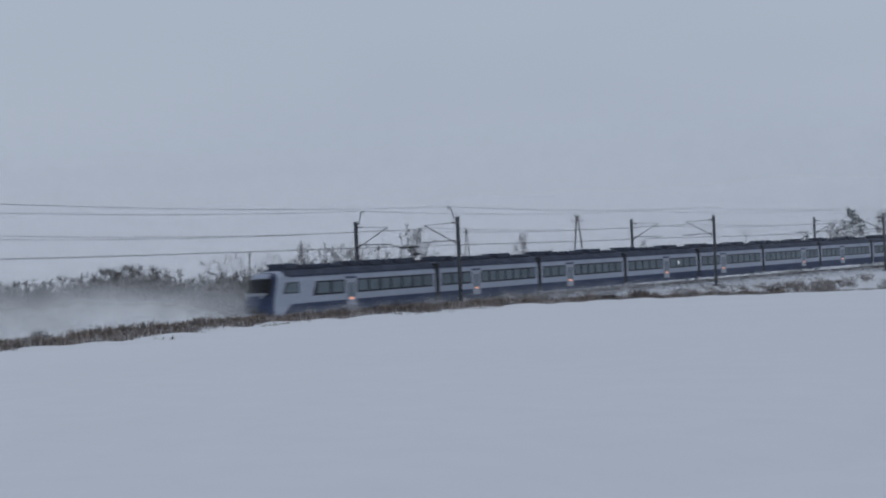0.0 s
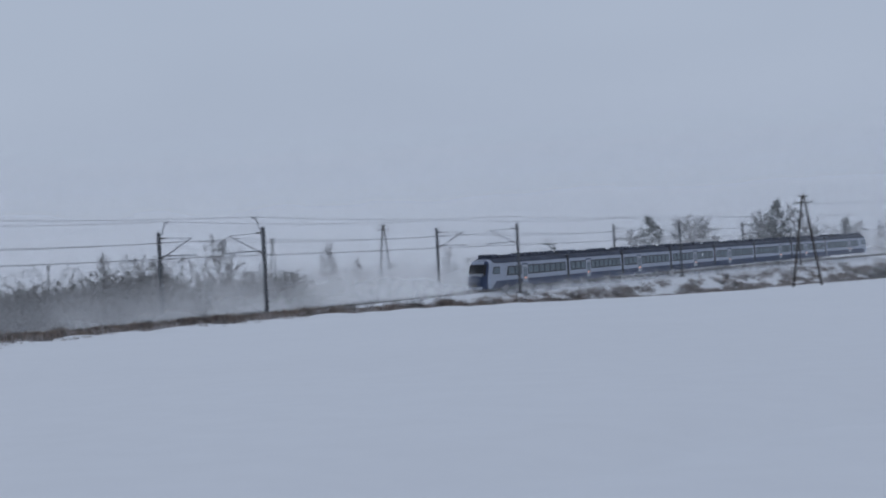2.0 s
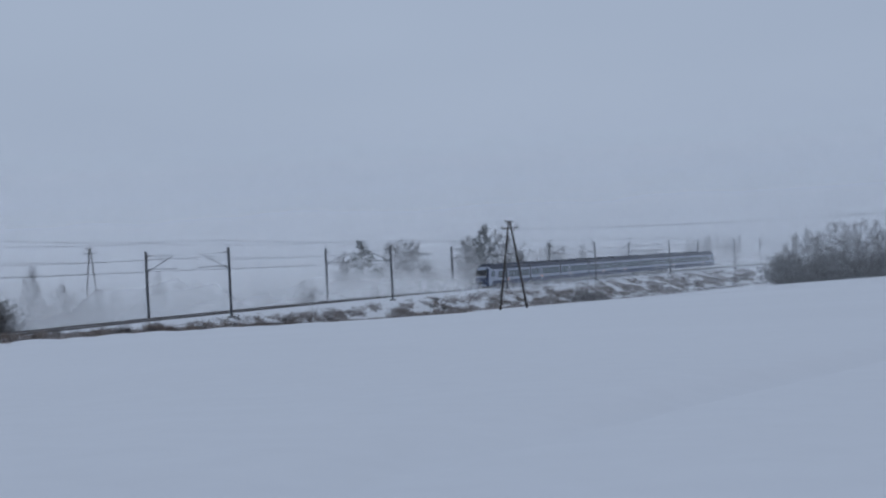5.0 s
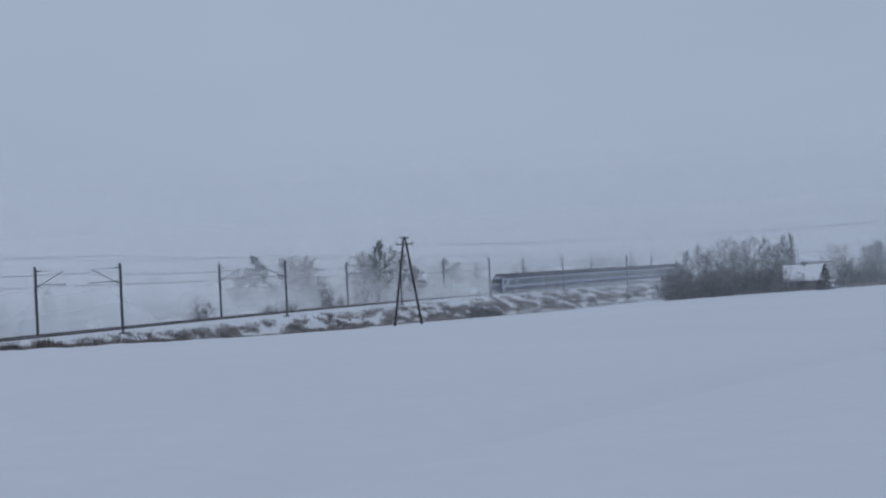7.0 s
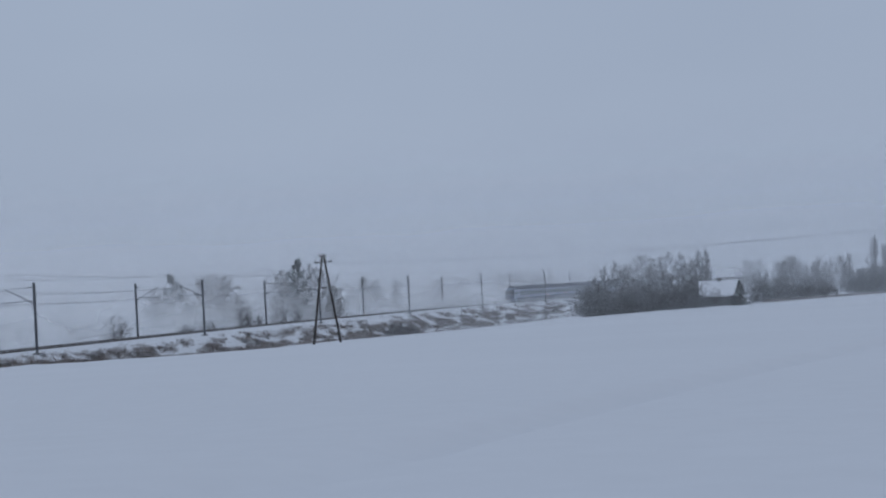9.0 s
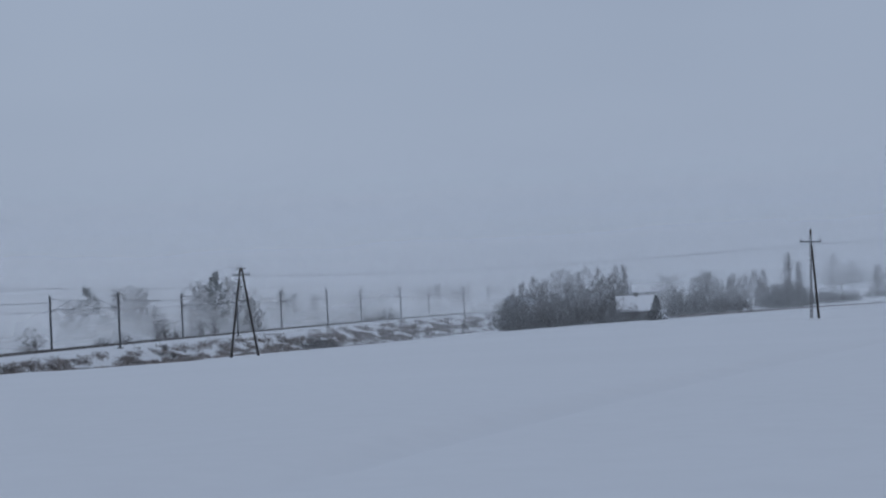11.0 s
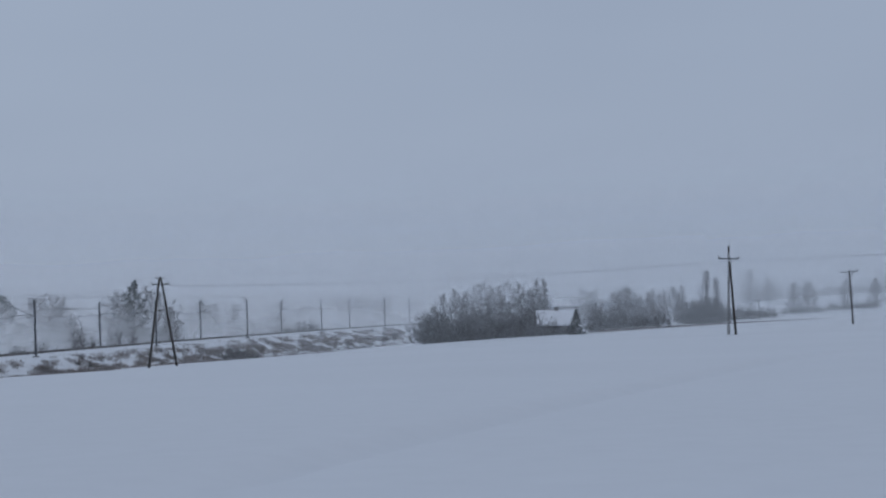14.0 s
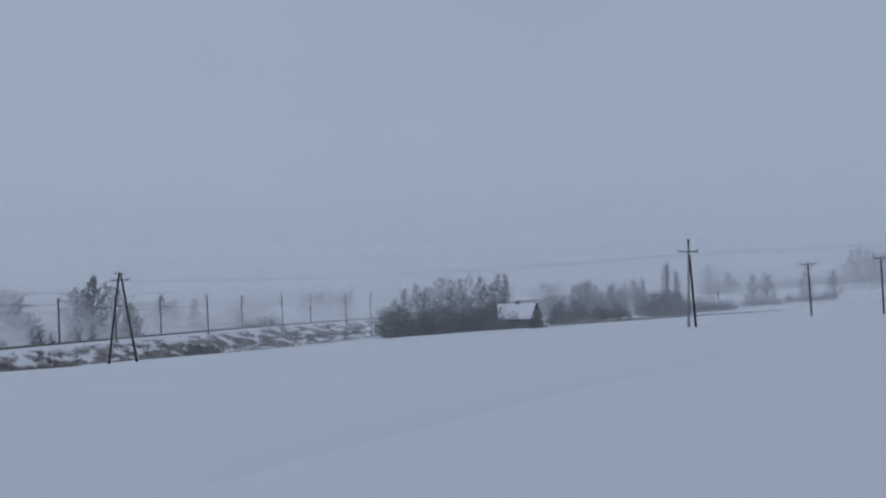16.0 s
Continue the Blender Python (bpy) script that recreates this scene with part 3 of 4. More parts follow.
for r, st in ((185, 0.05), (240, 0.06), (290, 0.12), (336, 0.12), (372, 0.16), (415, 0.17), (455, 0.22), (520, 0.30), (590, 0.36), (700, 0.45), (900, 0.6), (1300, 0.8)):
    haze_arc(r, 14 + r * 0.07, st)


# ---- trees ----
def crown_width(kind, u):
    """Reach of the boughs at the share u of the height, against the widest."""
    if kind == "broad":
        return max(0.12, math.sin(math.pi * min(1.0, 0.10 + 0.90 * u) ** 0.9)) ** 0.65
    if kind == "birch":
        return min(1.0, 0.55 + 1.5 * u) * max(0.06, 1.02 - u) ** 0.75
    if kind == "poplar":
        return min(1.0, 0.5 + 1.6 * u) * max(0.10, 1.05 - u) ** 0.5
    if kind == "fir":
        return max(0.03, 1.0 - u)
    if kind == "pine":
        return (0.72 + 0.28 * math.sin(u * 23.0 + 1.0)) * max(0.04, 1.02 - u) ** 0.6
    return math.sqrt(max(0.05, 1.0 - u * u))


# limbs, lower end of the crown, rise of a limb, side boughs, twigs on each, length and half width of a twig
HABIT = {
    "broad": (42, 0.20, 1.2, 7, 9, 0.075, 0.0047), "birch": (54, 0.10, 1.3, 6, 11, 0.060, 0.0046),
    "poplar": (40, 0.10, 3.0, 5, 10, 0.065, 0.0042), "fir": (90, 0.03, -0.2, 4, 12, 0.055, 0.0150),
    "pine": (34, 0.22, 0.35, 7, 13, 0.050, 0.0062), "shrub": (26, 0.12, 3.0, 5, 9, 0.150, 0.0060),
    "thicket": (36, 0.06, 2.0, 6, 9, 0.120, 0.0085), "scrub": (36, 0.06, 2.0, 6, 9, 0.130, 0.0085),
}


def tree_meshes(seed, height, spread, kind):
    """Trunk and crown meshes: a tapered trunk, curved limbs, side boughs and twigs that grow from one another."""
    rnd = random.Random(seed)
    limbs, low, rise, subs, twigs, tl, tw = HABIT[kind]
    bushy = kind in ("shrub", "thicket", "scrub")
    bm = bmesh.new()
    verts, faces = [], []
    segs = 8
    bend = rnd.uniform(0, 6.28)
    pts = []
    for i in range(segs + 1):
        u = i / segs
        k = (0.0 if kind == "fir" else 0.025) * height * math.sin(u * 4.0 + bend) * u
        pts.append(Vector((k * math.cos(bend) + rnd.uniform(-1, 1) * 0.006 * height * u, k * math.sin(bend) + rnd.uniform(-1, 1) * 0.006 * height * u, -0.5 if i == 0 else height * 0.95 * u)))
    r = height * 0.016
    if not bushy:
        for i in range(segs):
            rod(bm, pts[i], pts[i + 1], r * (1 - 0.9 * i / segs), r * (1 - 0.9 * (i + 1) / segs), n=6)

    def trunk_at(u):
        if bushy:
            return Vector((rnd.gauss(0, 0.10) * spread, rnd.gauss(0, 0.10) * spread, -0.1))
        v = min(max(u, 0.02), 0.999) * segs
        return pts[int(v)].lerp(pts[int(v) + 1], v - int(v))

    def off(k):
        return Vector((rnd.uniform(-k, k), rnd.uniform(-k, k), rnd.uniform(-k, k)))

    heavy = [rnd.uniform(0.72, 1.12) for _ in range(7)]
    for i in range(limbs):
        u = low + (1 - low) * ((i + rnd.random()) / limbs) ** (1.25 if kind in ("fir", "birch") else 0.9)
        ang = i * 2.4 + rnd.uniform(-0.5, 0.5)
        reach = spread * crown_width(kind, u) * rnd.uniform(0.55, 1.0) * heavy[int(ang * 7 / 6.2832) % 7]
        top = Vector((reach * math.cos(ang), reach * math.sin(ang), u * height))
        base = trunk_at(u - reach * rise / height * rnd.uniform(0.7, 1.1))
        if not bushy:
            top += Vector((base.x, base.y, 0))
        if kind == "fir":
            base = trunk_at(u)
            top.z = u * height - 0.22 * reach
        mid = base.lerp(top, 0.5) + Vector((0, 0, (0.10 if rise < 1 else -0.06) * reach)) + off(0.05 * reach)
        lr = max(0.0022 * height, r * 0.42 * (1 - 0.7 * u))
        rod(bm, base, mid, lr, lr * 0.7, n=3)
        rod(bm, mid, top, lr * 0.7, lr * 0.25, n=3)
        way = (top - mid).normalized()
        boughs = subs if kind == "fir" else max(2, round(subs * (0.45 + 0.6 * crown_width(kind, u))))
        for k in range(boughs):
            v = 0.35 + 0.65 * (k + rnd.random()) / boughs
            o = base.lerp(mid, v * 2) if v < 0.5 else mid.lerp(top, v * 2 - 1)
            d = (way * 0.8 + off(0.9) + Vector((0, 0, 0.25 if rise > 0 else 0.0))).normalized()
            ln = max(0.06 * height, reach * rnd.uniform(0.22, 0.42)) * (0.6 if kind in ("fir", "poplar") else 1.0)
            e = o + d * ln
            n, w = len(verts), d.cross(off(1.0)).normalized() * lr * 0.6
            verts += [o - w, o + w, e + w * 0.3, o.lerp(e, 0.5) - w]
            faces += [(n, n + 1, n + 2), (n, n + 2, n + 3)]
            for _ in range(twigs):
                p = o.lerp(e, rnd.uniform(0.15, 1.0))
                t = (d * 0.6 + off(1.0) + Vector((0, 0, -0.25 if kind == "birch" else 0.2))).normalized()
                q = p + t * height * tl * rnd.uniform(0.5, 1.2)
                w = t.cross(off(1.0)).normalized() * height * tw * rnd.uniform(0.5, 1.3)
                for c in (p, q):
                    c.z = max(c.z, 0.02)
                n = len(verts)
                verts += [p - w * 0.5, p + w * 0.5, q + w * 0.2, p.lerp(q, 0.6) - w]
                faces += [(n, n + 1, n + 2), (n, n + 2, n + 3)]
    top = sorted(v.z for v in verts)[int(len(verts) * 0.995)]
    for v in verts:
        v.z *= height / top
    me_t = bpy.data.meshes.new("trunk")
    bm.to_mesh(me_t)
    bm.free()
    me_t.materials.append(BARK)
    for v in me_t.vertices:
        v.co.z *= height / top
    me_c = mesh_from("crown", verts, faces, NEEDLES if kind == "fir" else FIR if kind == "pine" else (THICKET if kind == "thicket" else SCRUB if bushy else TWIG))
    return me_t, me_c


TREE_KINDS = {
    "broad_a": (11, 10.0, 4.8, "broad"), "broad_b": (12, 10.0, 3.9, "broad"), "broad_c": (13, 10.0, 5.4, "broad"),
    "birch_a": (61, 10.0, 4.2, "birch"), "birch_b": (62, 10.0, 4.9, "birch"),
    "poplar_a": (21, 10.0, 2.0, "poplar"), "poplar_b": (22, 10.0, 2.8, "poplar"),
    "pine_a": (31, 10.0, 5.2, "pine"), "pine_b": (32, 10.0, 3.6, "pine"), "fir_a": (41, 10.0, 6.5, "fir"),
    "shrub_a": (51, 4.0, 2.3, "shrub"), "shrub_b": (52, 4.0, 2.8, "shrub"), "shrub_c": (53, 4.0, 2.0, "shrub"),
    "thicket_a": (71, 4.0, 2.8, "thicket"), "thicket_b": (72, 4.0, 3.4, "thicket"),
    "scrub_a": (81, 4.0, 2.8, "scrub"), "scrub_b": (82, 4.0, 3.3, "scrub"),
}
PROTO = {}
LABELS = {"broad": "bare frosted deciduous tree standing in snow", "poplar": "slender frosted birch-like tree with upright branches",
          "pine": "dark pine with a ragged leader and frosted boughs", "fir": "small dense dark conifer in the snow", "shrub": "dark bare shrub growing out of the snow",
          "birch": "frosted birch with a pointed crown of drooping twigs", "thicket": "low dense thicket of frosted twigs in the snow", "scrub": "dark tangled scrub beyond the railway tracks"}


def plant(kind, az, d, height, width=1.0, turn=None, sink=0.0):
    base_h = TREE_KINDS[kind][1]
    k = height / base_h
    p = polar(az, d)
    m = Matrix.Translation((p.x, p.y, p.z - sink)) @ Matrix.Rotation(turn if turn is not None else az * 7.3, 4, "Z") @ Matrix.Diagonal((k * width, k * width, k, 1))
    if kind not in PROTO:
        t, c = tree_meshes(*TREE_KINDS[kind])
        sort = TREE_KINDS[kind][3]
        low = sort in ("shrub", "thicket", "scrub")
        root = new("shrub" if low else "tree")
        part("trunk", t, BARK, root)
        part("crown", c, TWIG, root)
        tagged(root, LABELS[sort], "shrub" if low else "tree", "shrubs by the railway" if low else "trees by the railway")
        PROTO[kind] = root
        root.matrix_basis = m
        return root
    ob = PROTO[kind].copy()
    scene.collection.objects.link(ob)
    for ch in PROTO[kind].children:
        o = ch.copy()
        scene.collection.objects.link(o)
        o.parent = ob
    ob.matrix_basis = m
    return ob


def top_height(az, d, el):
    """Height of a thing that reaches the elevation el at that place."""
    return EYE + d * math.tan(radians(el)) - polar(az, d).z


def plant_to(kind, az, d, el, width=1.0, turn=None):
    return plant(kind, az, d, top_height(az, d, el), width, turn)


# lone trees: kind, bearing, distance, elevation of the top
for kind, az, d, el, w in (
        ("broad_c", -1.05, 205, 0.97, 0.75), ("poplar_a", -5.3, 215, 0.55, 0.9), ("broad_c", -4.1, 260, 0.35, 1.0), ("broad_a", -3.4, 250, 0.28, 1.0),
        ("broad_a", 0.0, 215, -0.35, 1.3), ("birch_a", 3.05, 330, 0.48, 0.9), ("birch_b", 4.1, 330, -0.1, 0.8), ("birch_b", 7.6, 345, 0.05, 0.9),
        ("pine_a", 15.3, 300, 0.87, 1.2), ("broad_a", 16.55, 305, 0.78, 1.05), ("broad_b", 17.2, 306, 0.74, 1.0), ("broad_b", 14.6, 310, 0.35, 1.0),
        ("pine_a", 19.95, 325, 1.22, 0.95), ("broad_c", 20.6, 330, 0.96, 0.85), ("broad_b", 19.3, 335, 0.82, 0.95), ("broad_b", 21.3, 335, 0.22, 1.0), ("broad_a", 19.6, 334, 0.5, 1.0),
        ("birch_b", 22.02, 390, 0.14, 1.1), ("pine_b", 22.43, 390, 0.44, 1.1), ("birch_b", 22.92, 390, 0.26, 1.2), ("birch_a", 22.7, 392, 0.12, 1.3), ("birch_b", 23.65, 390, 0.14, 1.0),
        ("broad_c", 25.3, 470, 0.22, 1.2), ("broad_a", 26.2, 470, 0.05, 1.3)):
    plant_to(kind, az, d, el, w)
rnd = random.Random(5)
# row of trees beyond the line
for i in range(10):
    az = 27.6 + i * 0.22 + rnd.uniform(-0.08, 0.08)
    plant_to(rnd.choice(("birch_b", "broad_b", "birch_a")), az, 550 + rnd.uniform(-15, 20), rnd.uniform(0.12, 0.44), rnd.uniform(0.5, 0.75))
# clump in front of the line, beside the yard
for kind, az, el, w in (("birch_a", 31.6, 0.27, 0.8), ("birch_b", 32.02, 0.49, 0.8), ("birch_a", 32.36, 0.2, 0.9), ("birch_b", 33.33, 0.2, 0.9), ("birch_b", 34.49, 0.65, 0.85), ("birch_b", 35.15, 0.72, 0.7), ("birch_a", 35.42, 0.70, 0.75),
                        ("broad_b", 31.2, -0.1, 0.9), ("broad_a", 32.8, -0.2, 0.9), ("birch_a", 33.8, 0.05, 1.0), ("birch_a", 34.9, 0.35, 1.1), ("broad_b", 34.1, -0.1, 0.9), ("poplar_b", 30.85, -0.3, 0.9)):
    plant_to(kind, az, 340 + rnd.uniform(-8, 12), el, w)
for i in range(36):
    az = 30.75 + i * 0.122 + rnd.uniform(-0.08, 0.08)
    plant_to(rnd.choice(("thicket_a", "thicket_b", "shrub_b")), az, 314 + rnd.uniform(-6, 14), -0.58 + 0.16 * math.sin(az * 3.1) + rnd.uniform(-0.2, 0.15), 1.0)
for az, el, d in ((32.98, 0.72, 460), (33.5, 0.55, 470), (33.95, 0.69, 465), (32.6, 0.3, 480), (34.8, 0.3, 480), (36.9, 0.3, 560), (37.3, 0.25, 560)):
    plant_to("broad_c", az, d, el, 0.9)
# orchard and hedge beyond the yard
for i in range(12):
    az = 38.0 + i * 0.22 + rnd.uniform(-0.08, 0.08)
    plant_to(rnd.choice(("broad_a", "broad_b", "birch_b")), az, 425 + rnd.uniform(-14, 30), rnd.uniform(-0.1, 0.34), 0.7)
for i in range(9):
    az = 37.25 + i * 0.12 + rnd.uniform(-0.06, 0.06)
    plant_to(rnd.choice(("thicket_a", "thicket_b")), az, 350 + rnd.uniform(-6, 10), -0.28 - 0.25 * abs(math.sin(i * 1.1)) + rnd.uniform(-0.1, 0.05), 0.7)
for az, el in ((34.95, -0.75), (35.2, -0.9), (35.45, -0.95), (35.95, -1.0), (36.2, -0.95)):
    plant_to("thicket_a", az, 309, el, 0.9)
for i in range(10):
    plant_to(rnd.choice(("shrub_a", "thicket_b")), 38.3 + i * 0.19 + rnd.uniform(-0.08, 0.08), 360 + rnd.uniform(-6, 8), rnd.uniform(-0.8, -0.4), 1.0)
plant_to("poplar_a", 41.5, 430, 0.88, 0.9)
plant_to("poplar_a", 41.91, 432, 0.56, 0.9)
plant_to("birch_a", 40.6, 440, 0.3, 0.9)
for i in range(11):
    plant_to(rnd.choice(("thicket_a", "thicket_b")), 40.75 + i * 0.14, 400 + rnd.uniform(-8, 8), -0.42 + 0.2 * math.sin(i * 0.31) + rnd.uniform(-0.06, 0.06), 1.0)
plant_to("fir_a", 36.6, 300, -0.47, 1.0)
plant_to("shrub_a", 35.72, 318, -0.72, 0.9)
plant_to("shrub_b", 35.25, 318, -0.80, 0.8)
plant_to("thicket_a", 37.15, 318, -0.9, 1.0)
# hill side: bare trees, hedges and a far wood
for kind, az, d, el, w in (("broad_b", 44.7, 480, 0.26, 1.0), ("broad_a", 45.24, 480, 0.28, 1.1), ("broad_b", 46.63, 500, 0.33, 1.0), ("broad_a", 47.64, 500, 0.30, 0.9), ("broad_c", 48.5, 620, 1.1, 1.0), ("broad_c", 48.95, 620, 1.0, 1.0), ("broad_c", 49.5, 620, 0.9, 1.1),
                           ("broad_c", 43.1, 640, 0.75, 0.8), ("broad_b", 43.8, 640, 0.45, 1.0)):
    plant_to(kind, az, d, el, w)
for lo, hi, d, el, n in ((44.3, 45.7, 470, -0.55, 10), (45.9, 47.7, 490, -0.50, 14), (42.5, 43.9, 430, -0.55, 9), (45.6, 49.9, 720, 0.16, 26), (43.0, 44.2, 720, 0.2, 8)):
    for i in range(n):
        plant_to(rnd.choice(("thicket_a", "shrub_b")), lo + (hi - lo) * (i + rnd.random()) / n, d + rnd.uniform(-8, 8), el + rnd.uniform(-0.14, 0.05), 1.3)
# scrub beyond the tracks on the near stretch
for i in range(130):
    az = -19 + i * 0.162 + rnd.uniform(-0.15, 0.15)
    plant_to(rnd.choice(("shrub_a", "scrub_b", "scrub_a", "scrub_a")), az, rnd.uniform(158, 205), -0.42 + 0.2 * math.sin(az * 0.9) + rnd.uniform(-0.4, 0.2) - 0.45 * max(0.0, az + 1.5) / 3.5, 1.0)
for az, el in ((-8.6, 0.0), (-7.9, 0.15), (-6.6, 0.12), (-4.6, 0.4), (-3.0, 0.3), (-2.4, 0.2), (0.6, -0.1)):
    plant_to("shrub_b", az, 210, el, 0.6)
# half-hidden bushes in the blown snow beyond the tracks
for i in range(26):
    az = 4 + i * 0.85 + rnd.uniform(-0.3, 0.3)
    plant_to(rnd.choice(("shrub_a", "shrub_b", "thicket_a")), az, 255 + i * 6 + rnd.uniform(-10, 10), -0.55 + rnd.uniform(-0.25, 0.3), 1.1)


# ---- dry grass on the verge and bank ----
def tufts(name, material, n, where, label, hlo, hhi, seed, blades=14):
    """Clumps of thin stalks whose height changes from patch to patch."""
    rnd = random.Random(seed)
    verts, faces = [], []
    for _ in range(n):
        s, off = where(rnd)
        p = arc(s, off)
        z = float(ground_z(p.x, p.y))
        k = 0.5 + 0.5 * noise.noise(Vector((s * 0.35, off * 0.5, seed)))
        big = hlo + (hhi - hlo) * (k * k * 1.5 + 0.15 * rnd.random())
        for _ in range(blades):
            a = rnd.uniform(0, 2 * math.pi)
            o = Vector((p.x + rnd.gauss(0, 0.32), p.y + rnd.gauss(0, 0.32), z - 0.05))
            h = big * rnd.uniform(0.35, 1.15)
            t = o + Vector((math.cos(a) * h * 0.5, math.sin(a) * h * 0.5, h))
            w = Vector((math.sin(a), -math.cos(a), 0)) * rnd.uniform(0.012, 0.032)
            k0 = len(verts)
            verts += [o - w, o + w, t + w * 0.6, t - w * 0.6]
            faces.append((k0, k0 + 1, k0 + 2, k0 + 3))
    return tagged(new(name, mesh_from(name, verts, faces, material)), label, "grass", kind="stuff")


def patchy(rnd, lo, hi, o0, o1, k=0.11):
    while True:
        s = rnd.uniform(lo, hi)
        o = rnd.triangular(o0, o1, (o0 + o1) / 2)
        if 0.5 + 0.9 * noise.noise(Vector((s * 0.16, o * 0.55, 3.0))) + 0.35 * noise.noise(Vector((s * 0.7, o * 1.3, 8.0))) > rnd.uniform(0.3, 1.0):
            return s, o


tufts("verge_grass", GRASS, 3600, lambda r: patchy(r, -75, 60, -9.5, -1.4), "dry brown grass and weeds along the field edge", 0.15, 0.85, 3)
tufts("verge_frost", HOAR, 3800, lambda r: patchy(r, -75, 90, -10.5, -1.4), "frosted grass among the weeds at the field edge", 0.15, 0.65, 5)
tufts("stray_grass", GRASS, 420, lambda r: patchy(r, -75, 110, -15, -7.5), "stray grass stalks poking through the field snow", 0.1, 0.30, 12, 6)
tufts("bank_grass", HOAR, 9000, lambda r: patchy(r, 40, 330, -11.5, -1.4), "frosted dry grass on the embankment slope", 0.2, 0.6, 4)
tufts("bank_weeds", GRASS, 2600, lambda r: patchy(r, 55, 330, -11.0, -1.8), "brown weeds on the embankment slope", 0.25, 0.65, 6)


def bank_shrub(kind, s, off, h, w):
    p = arc(s, off)
    az, d = math.degrees(math.atan2(p.x, p.y)), math.hypot(p.x, p.y)
    return plant(kind, az, d, h, w)


rnd = random.Random(9)
for i in range(8):
    bank_shrub(rnd.choice(("shrub_a", "shrub_c")), 268 + i * 7, rnd.uniform(-11, -6), 1.0 + 0.16 * i, 1.5)
for i in range(16):
    s = rnd.uniform(110, 330)
    bank_shrub(rnd.choice(("shrub_a", "thicket_a", "shrub_c")), s, rnd.uniform(-7, -2.5), rnd.uniform(0.5, 1.0), rnd.uniform(1.6, 2.6))
for i in range(14):
    bank_shrub(rnd.choice(("shrub_a", "shrub_c")), -70 + i * 11 + rnd.uniform(-3, 3), rnd.uniform(-4.5, -2.0), rnd.uniform(0.6, 1.1), 2.0)
for i in range(30):
    bank_shrub(rnd.choice(("scrub_a", "scrub_b", "shrub_a")), -66 + i * 4.6 + rnd.uniform(-2.5, 2.5), rnd.uniform(-8.0, -3.0), rnd.uniform(0.45, 1.0), rnd.uniform(1.3, 2.2))
for s, off, h, w in ((178, -9.0, 2.2, 1.6), (182, -9.2, 2.9, 1.5), (187, -9.4, 2.4, 1.7), (192, -9.6, 1.6, 1.8)):
    bank_shrub("scrub_b", s, off, h, w)
for kind, az, el, w in (("shrub_c", 17.9, -0.22, 0.85), ("shrub_a", 18.39, -0.71, 1.0), ("shrub_b", 19.2, -0.28, 0.7), ("shrub_c", 19.87, -0.52, 0.7), ("thicket_a", 16.38, -0.9, 2.2), ("thicket_b", 15.7, -1.0, 2.0), ("shrub_b", 13.1, -0.5, 1.0), ("thicket_b", 26.0, -0.52, 2.0), ("thicket_a", 26.5, -0.45, 1.6), ("thicket_a", 25.6, -0.66, 1.8)):
    p = None
    for k in range(400):
        q = arc(-60 + k, 12.6)
        if math.degrees(math.atan2(q.x, q.y)) >= az:
            p = q
            break
    plant_to(kind, az, math.hypot(p.x, p.y), el, w)


# ---- power line poles ----
def insulator(bm, p, h=0.28):
    rod(bm, p, p + Vector((0, 0, h * 0.3)), 0.03, n=6)
    rod(bm, p + Vector((0, 0, h * 0.3)), p + Vector((0, 0, h)), 0.09, 0.06, n=8)


def a_pole(name, az, d, h, face, spread, label):
    """Two timber legs leaning together, two short crossarms."""
    root = new(name)
    for sx in (-1, 1):
        part("leg", rodded((sx * spread / 2, 0, -0.6), (sx * 0.10, 0, h - 0.35), 0.17, 0.12, n=10), WOOD, root, "dark timber leg")
    part("tie", rodded((-spread * 0.16, 0, h * 0.62), (spread * 0.16, 0, h * 0.62), 0.05), WOOD, root)
    part("crossarm", boxed(-1.12, 1.12, -0.07, 0.07, h - 1.18, h - 1.03), WOOD, root)
    part("top_arm", boxed(-0.62, 0.62, -0.06, 0.06, h - 0.40, h - 0.28), WOOD, root)
    part("cap", rodded((0, 0, h - 0.5), (0, 0, h), 0.07, 0.05), WOOD, root)
    for x, z in ((-1.0, h - 1.03), (1.0, h - 1.03), (-0.5, h - 0.28)):
        bm = bmesh.new()
        insulator(bm, Vector((x, 0, z)))
        part("insulator", bm, PORCELAIN, root)
    p = polar(az, d)
    root.matrix_basis = Matrix.Translation(p) @ Matrix.Rotation(radians(face), 4, "Z")
    return tagged(root, label, "power pole", "power poles in the field")


A1_D, AF_D, P2_D, P3_D = 189.0, 257.0, 181.0, 262.0
H_A1, H_AF, H_P2, H_P3 = top_height(20.99, A1_D, 1.43), top_height(5.11, AF_D, 1.16), top_height(42.28, P2_D, 1.71), top_height(46.75, P3_D, 0.60)
a_pole("timber_a_frame_pole", 20.95, A1_D, H_A1, -21, 3.55, "tarred timber A-frame power pole standing in the field")
a_pole("timber_a_frame_pole", 5.15, AF_D, H_AF, -5, 3.2, "tarred timber A-frame power pole beyond the tracks")
a_pole("timber_a_frame_pole", 0.92, 345.0, top_height(0.92, 345, 0.85), 40, 3.4, "distant timber A-frame power pole in the snow haze")


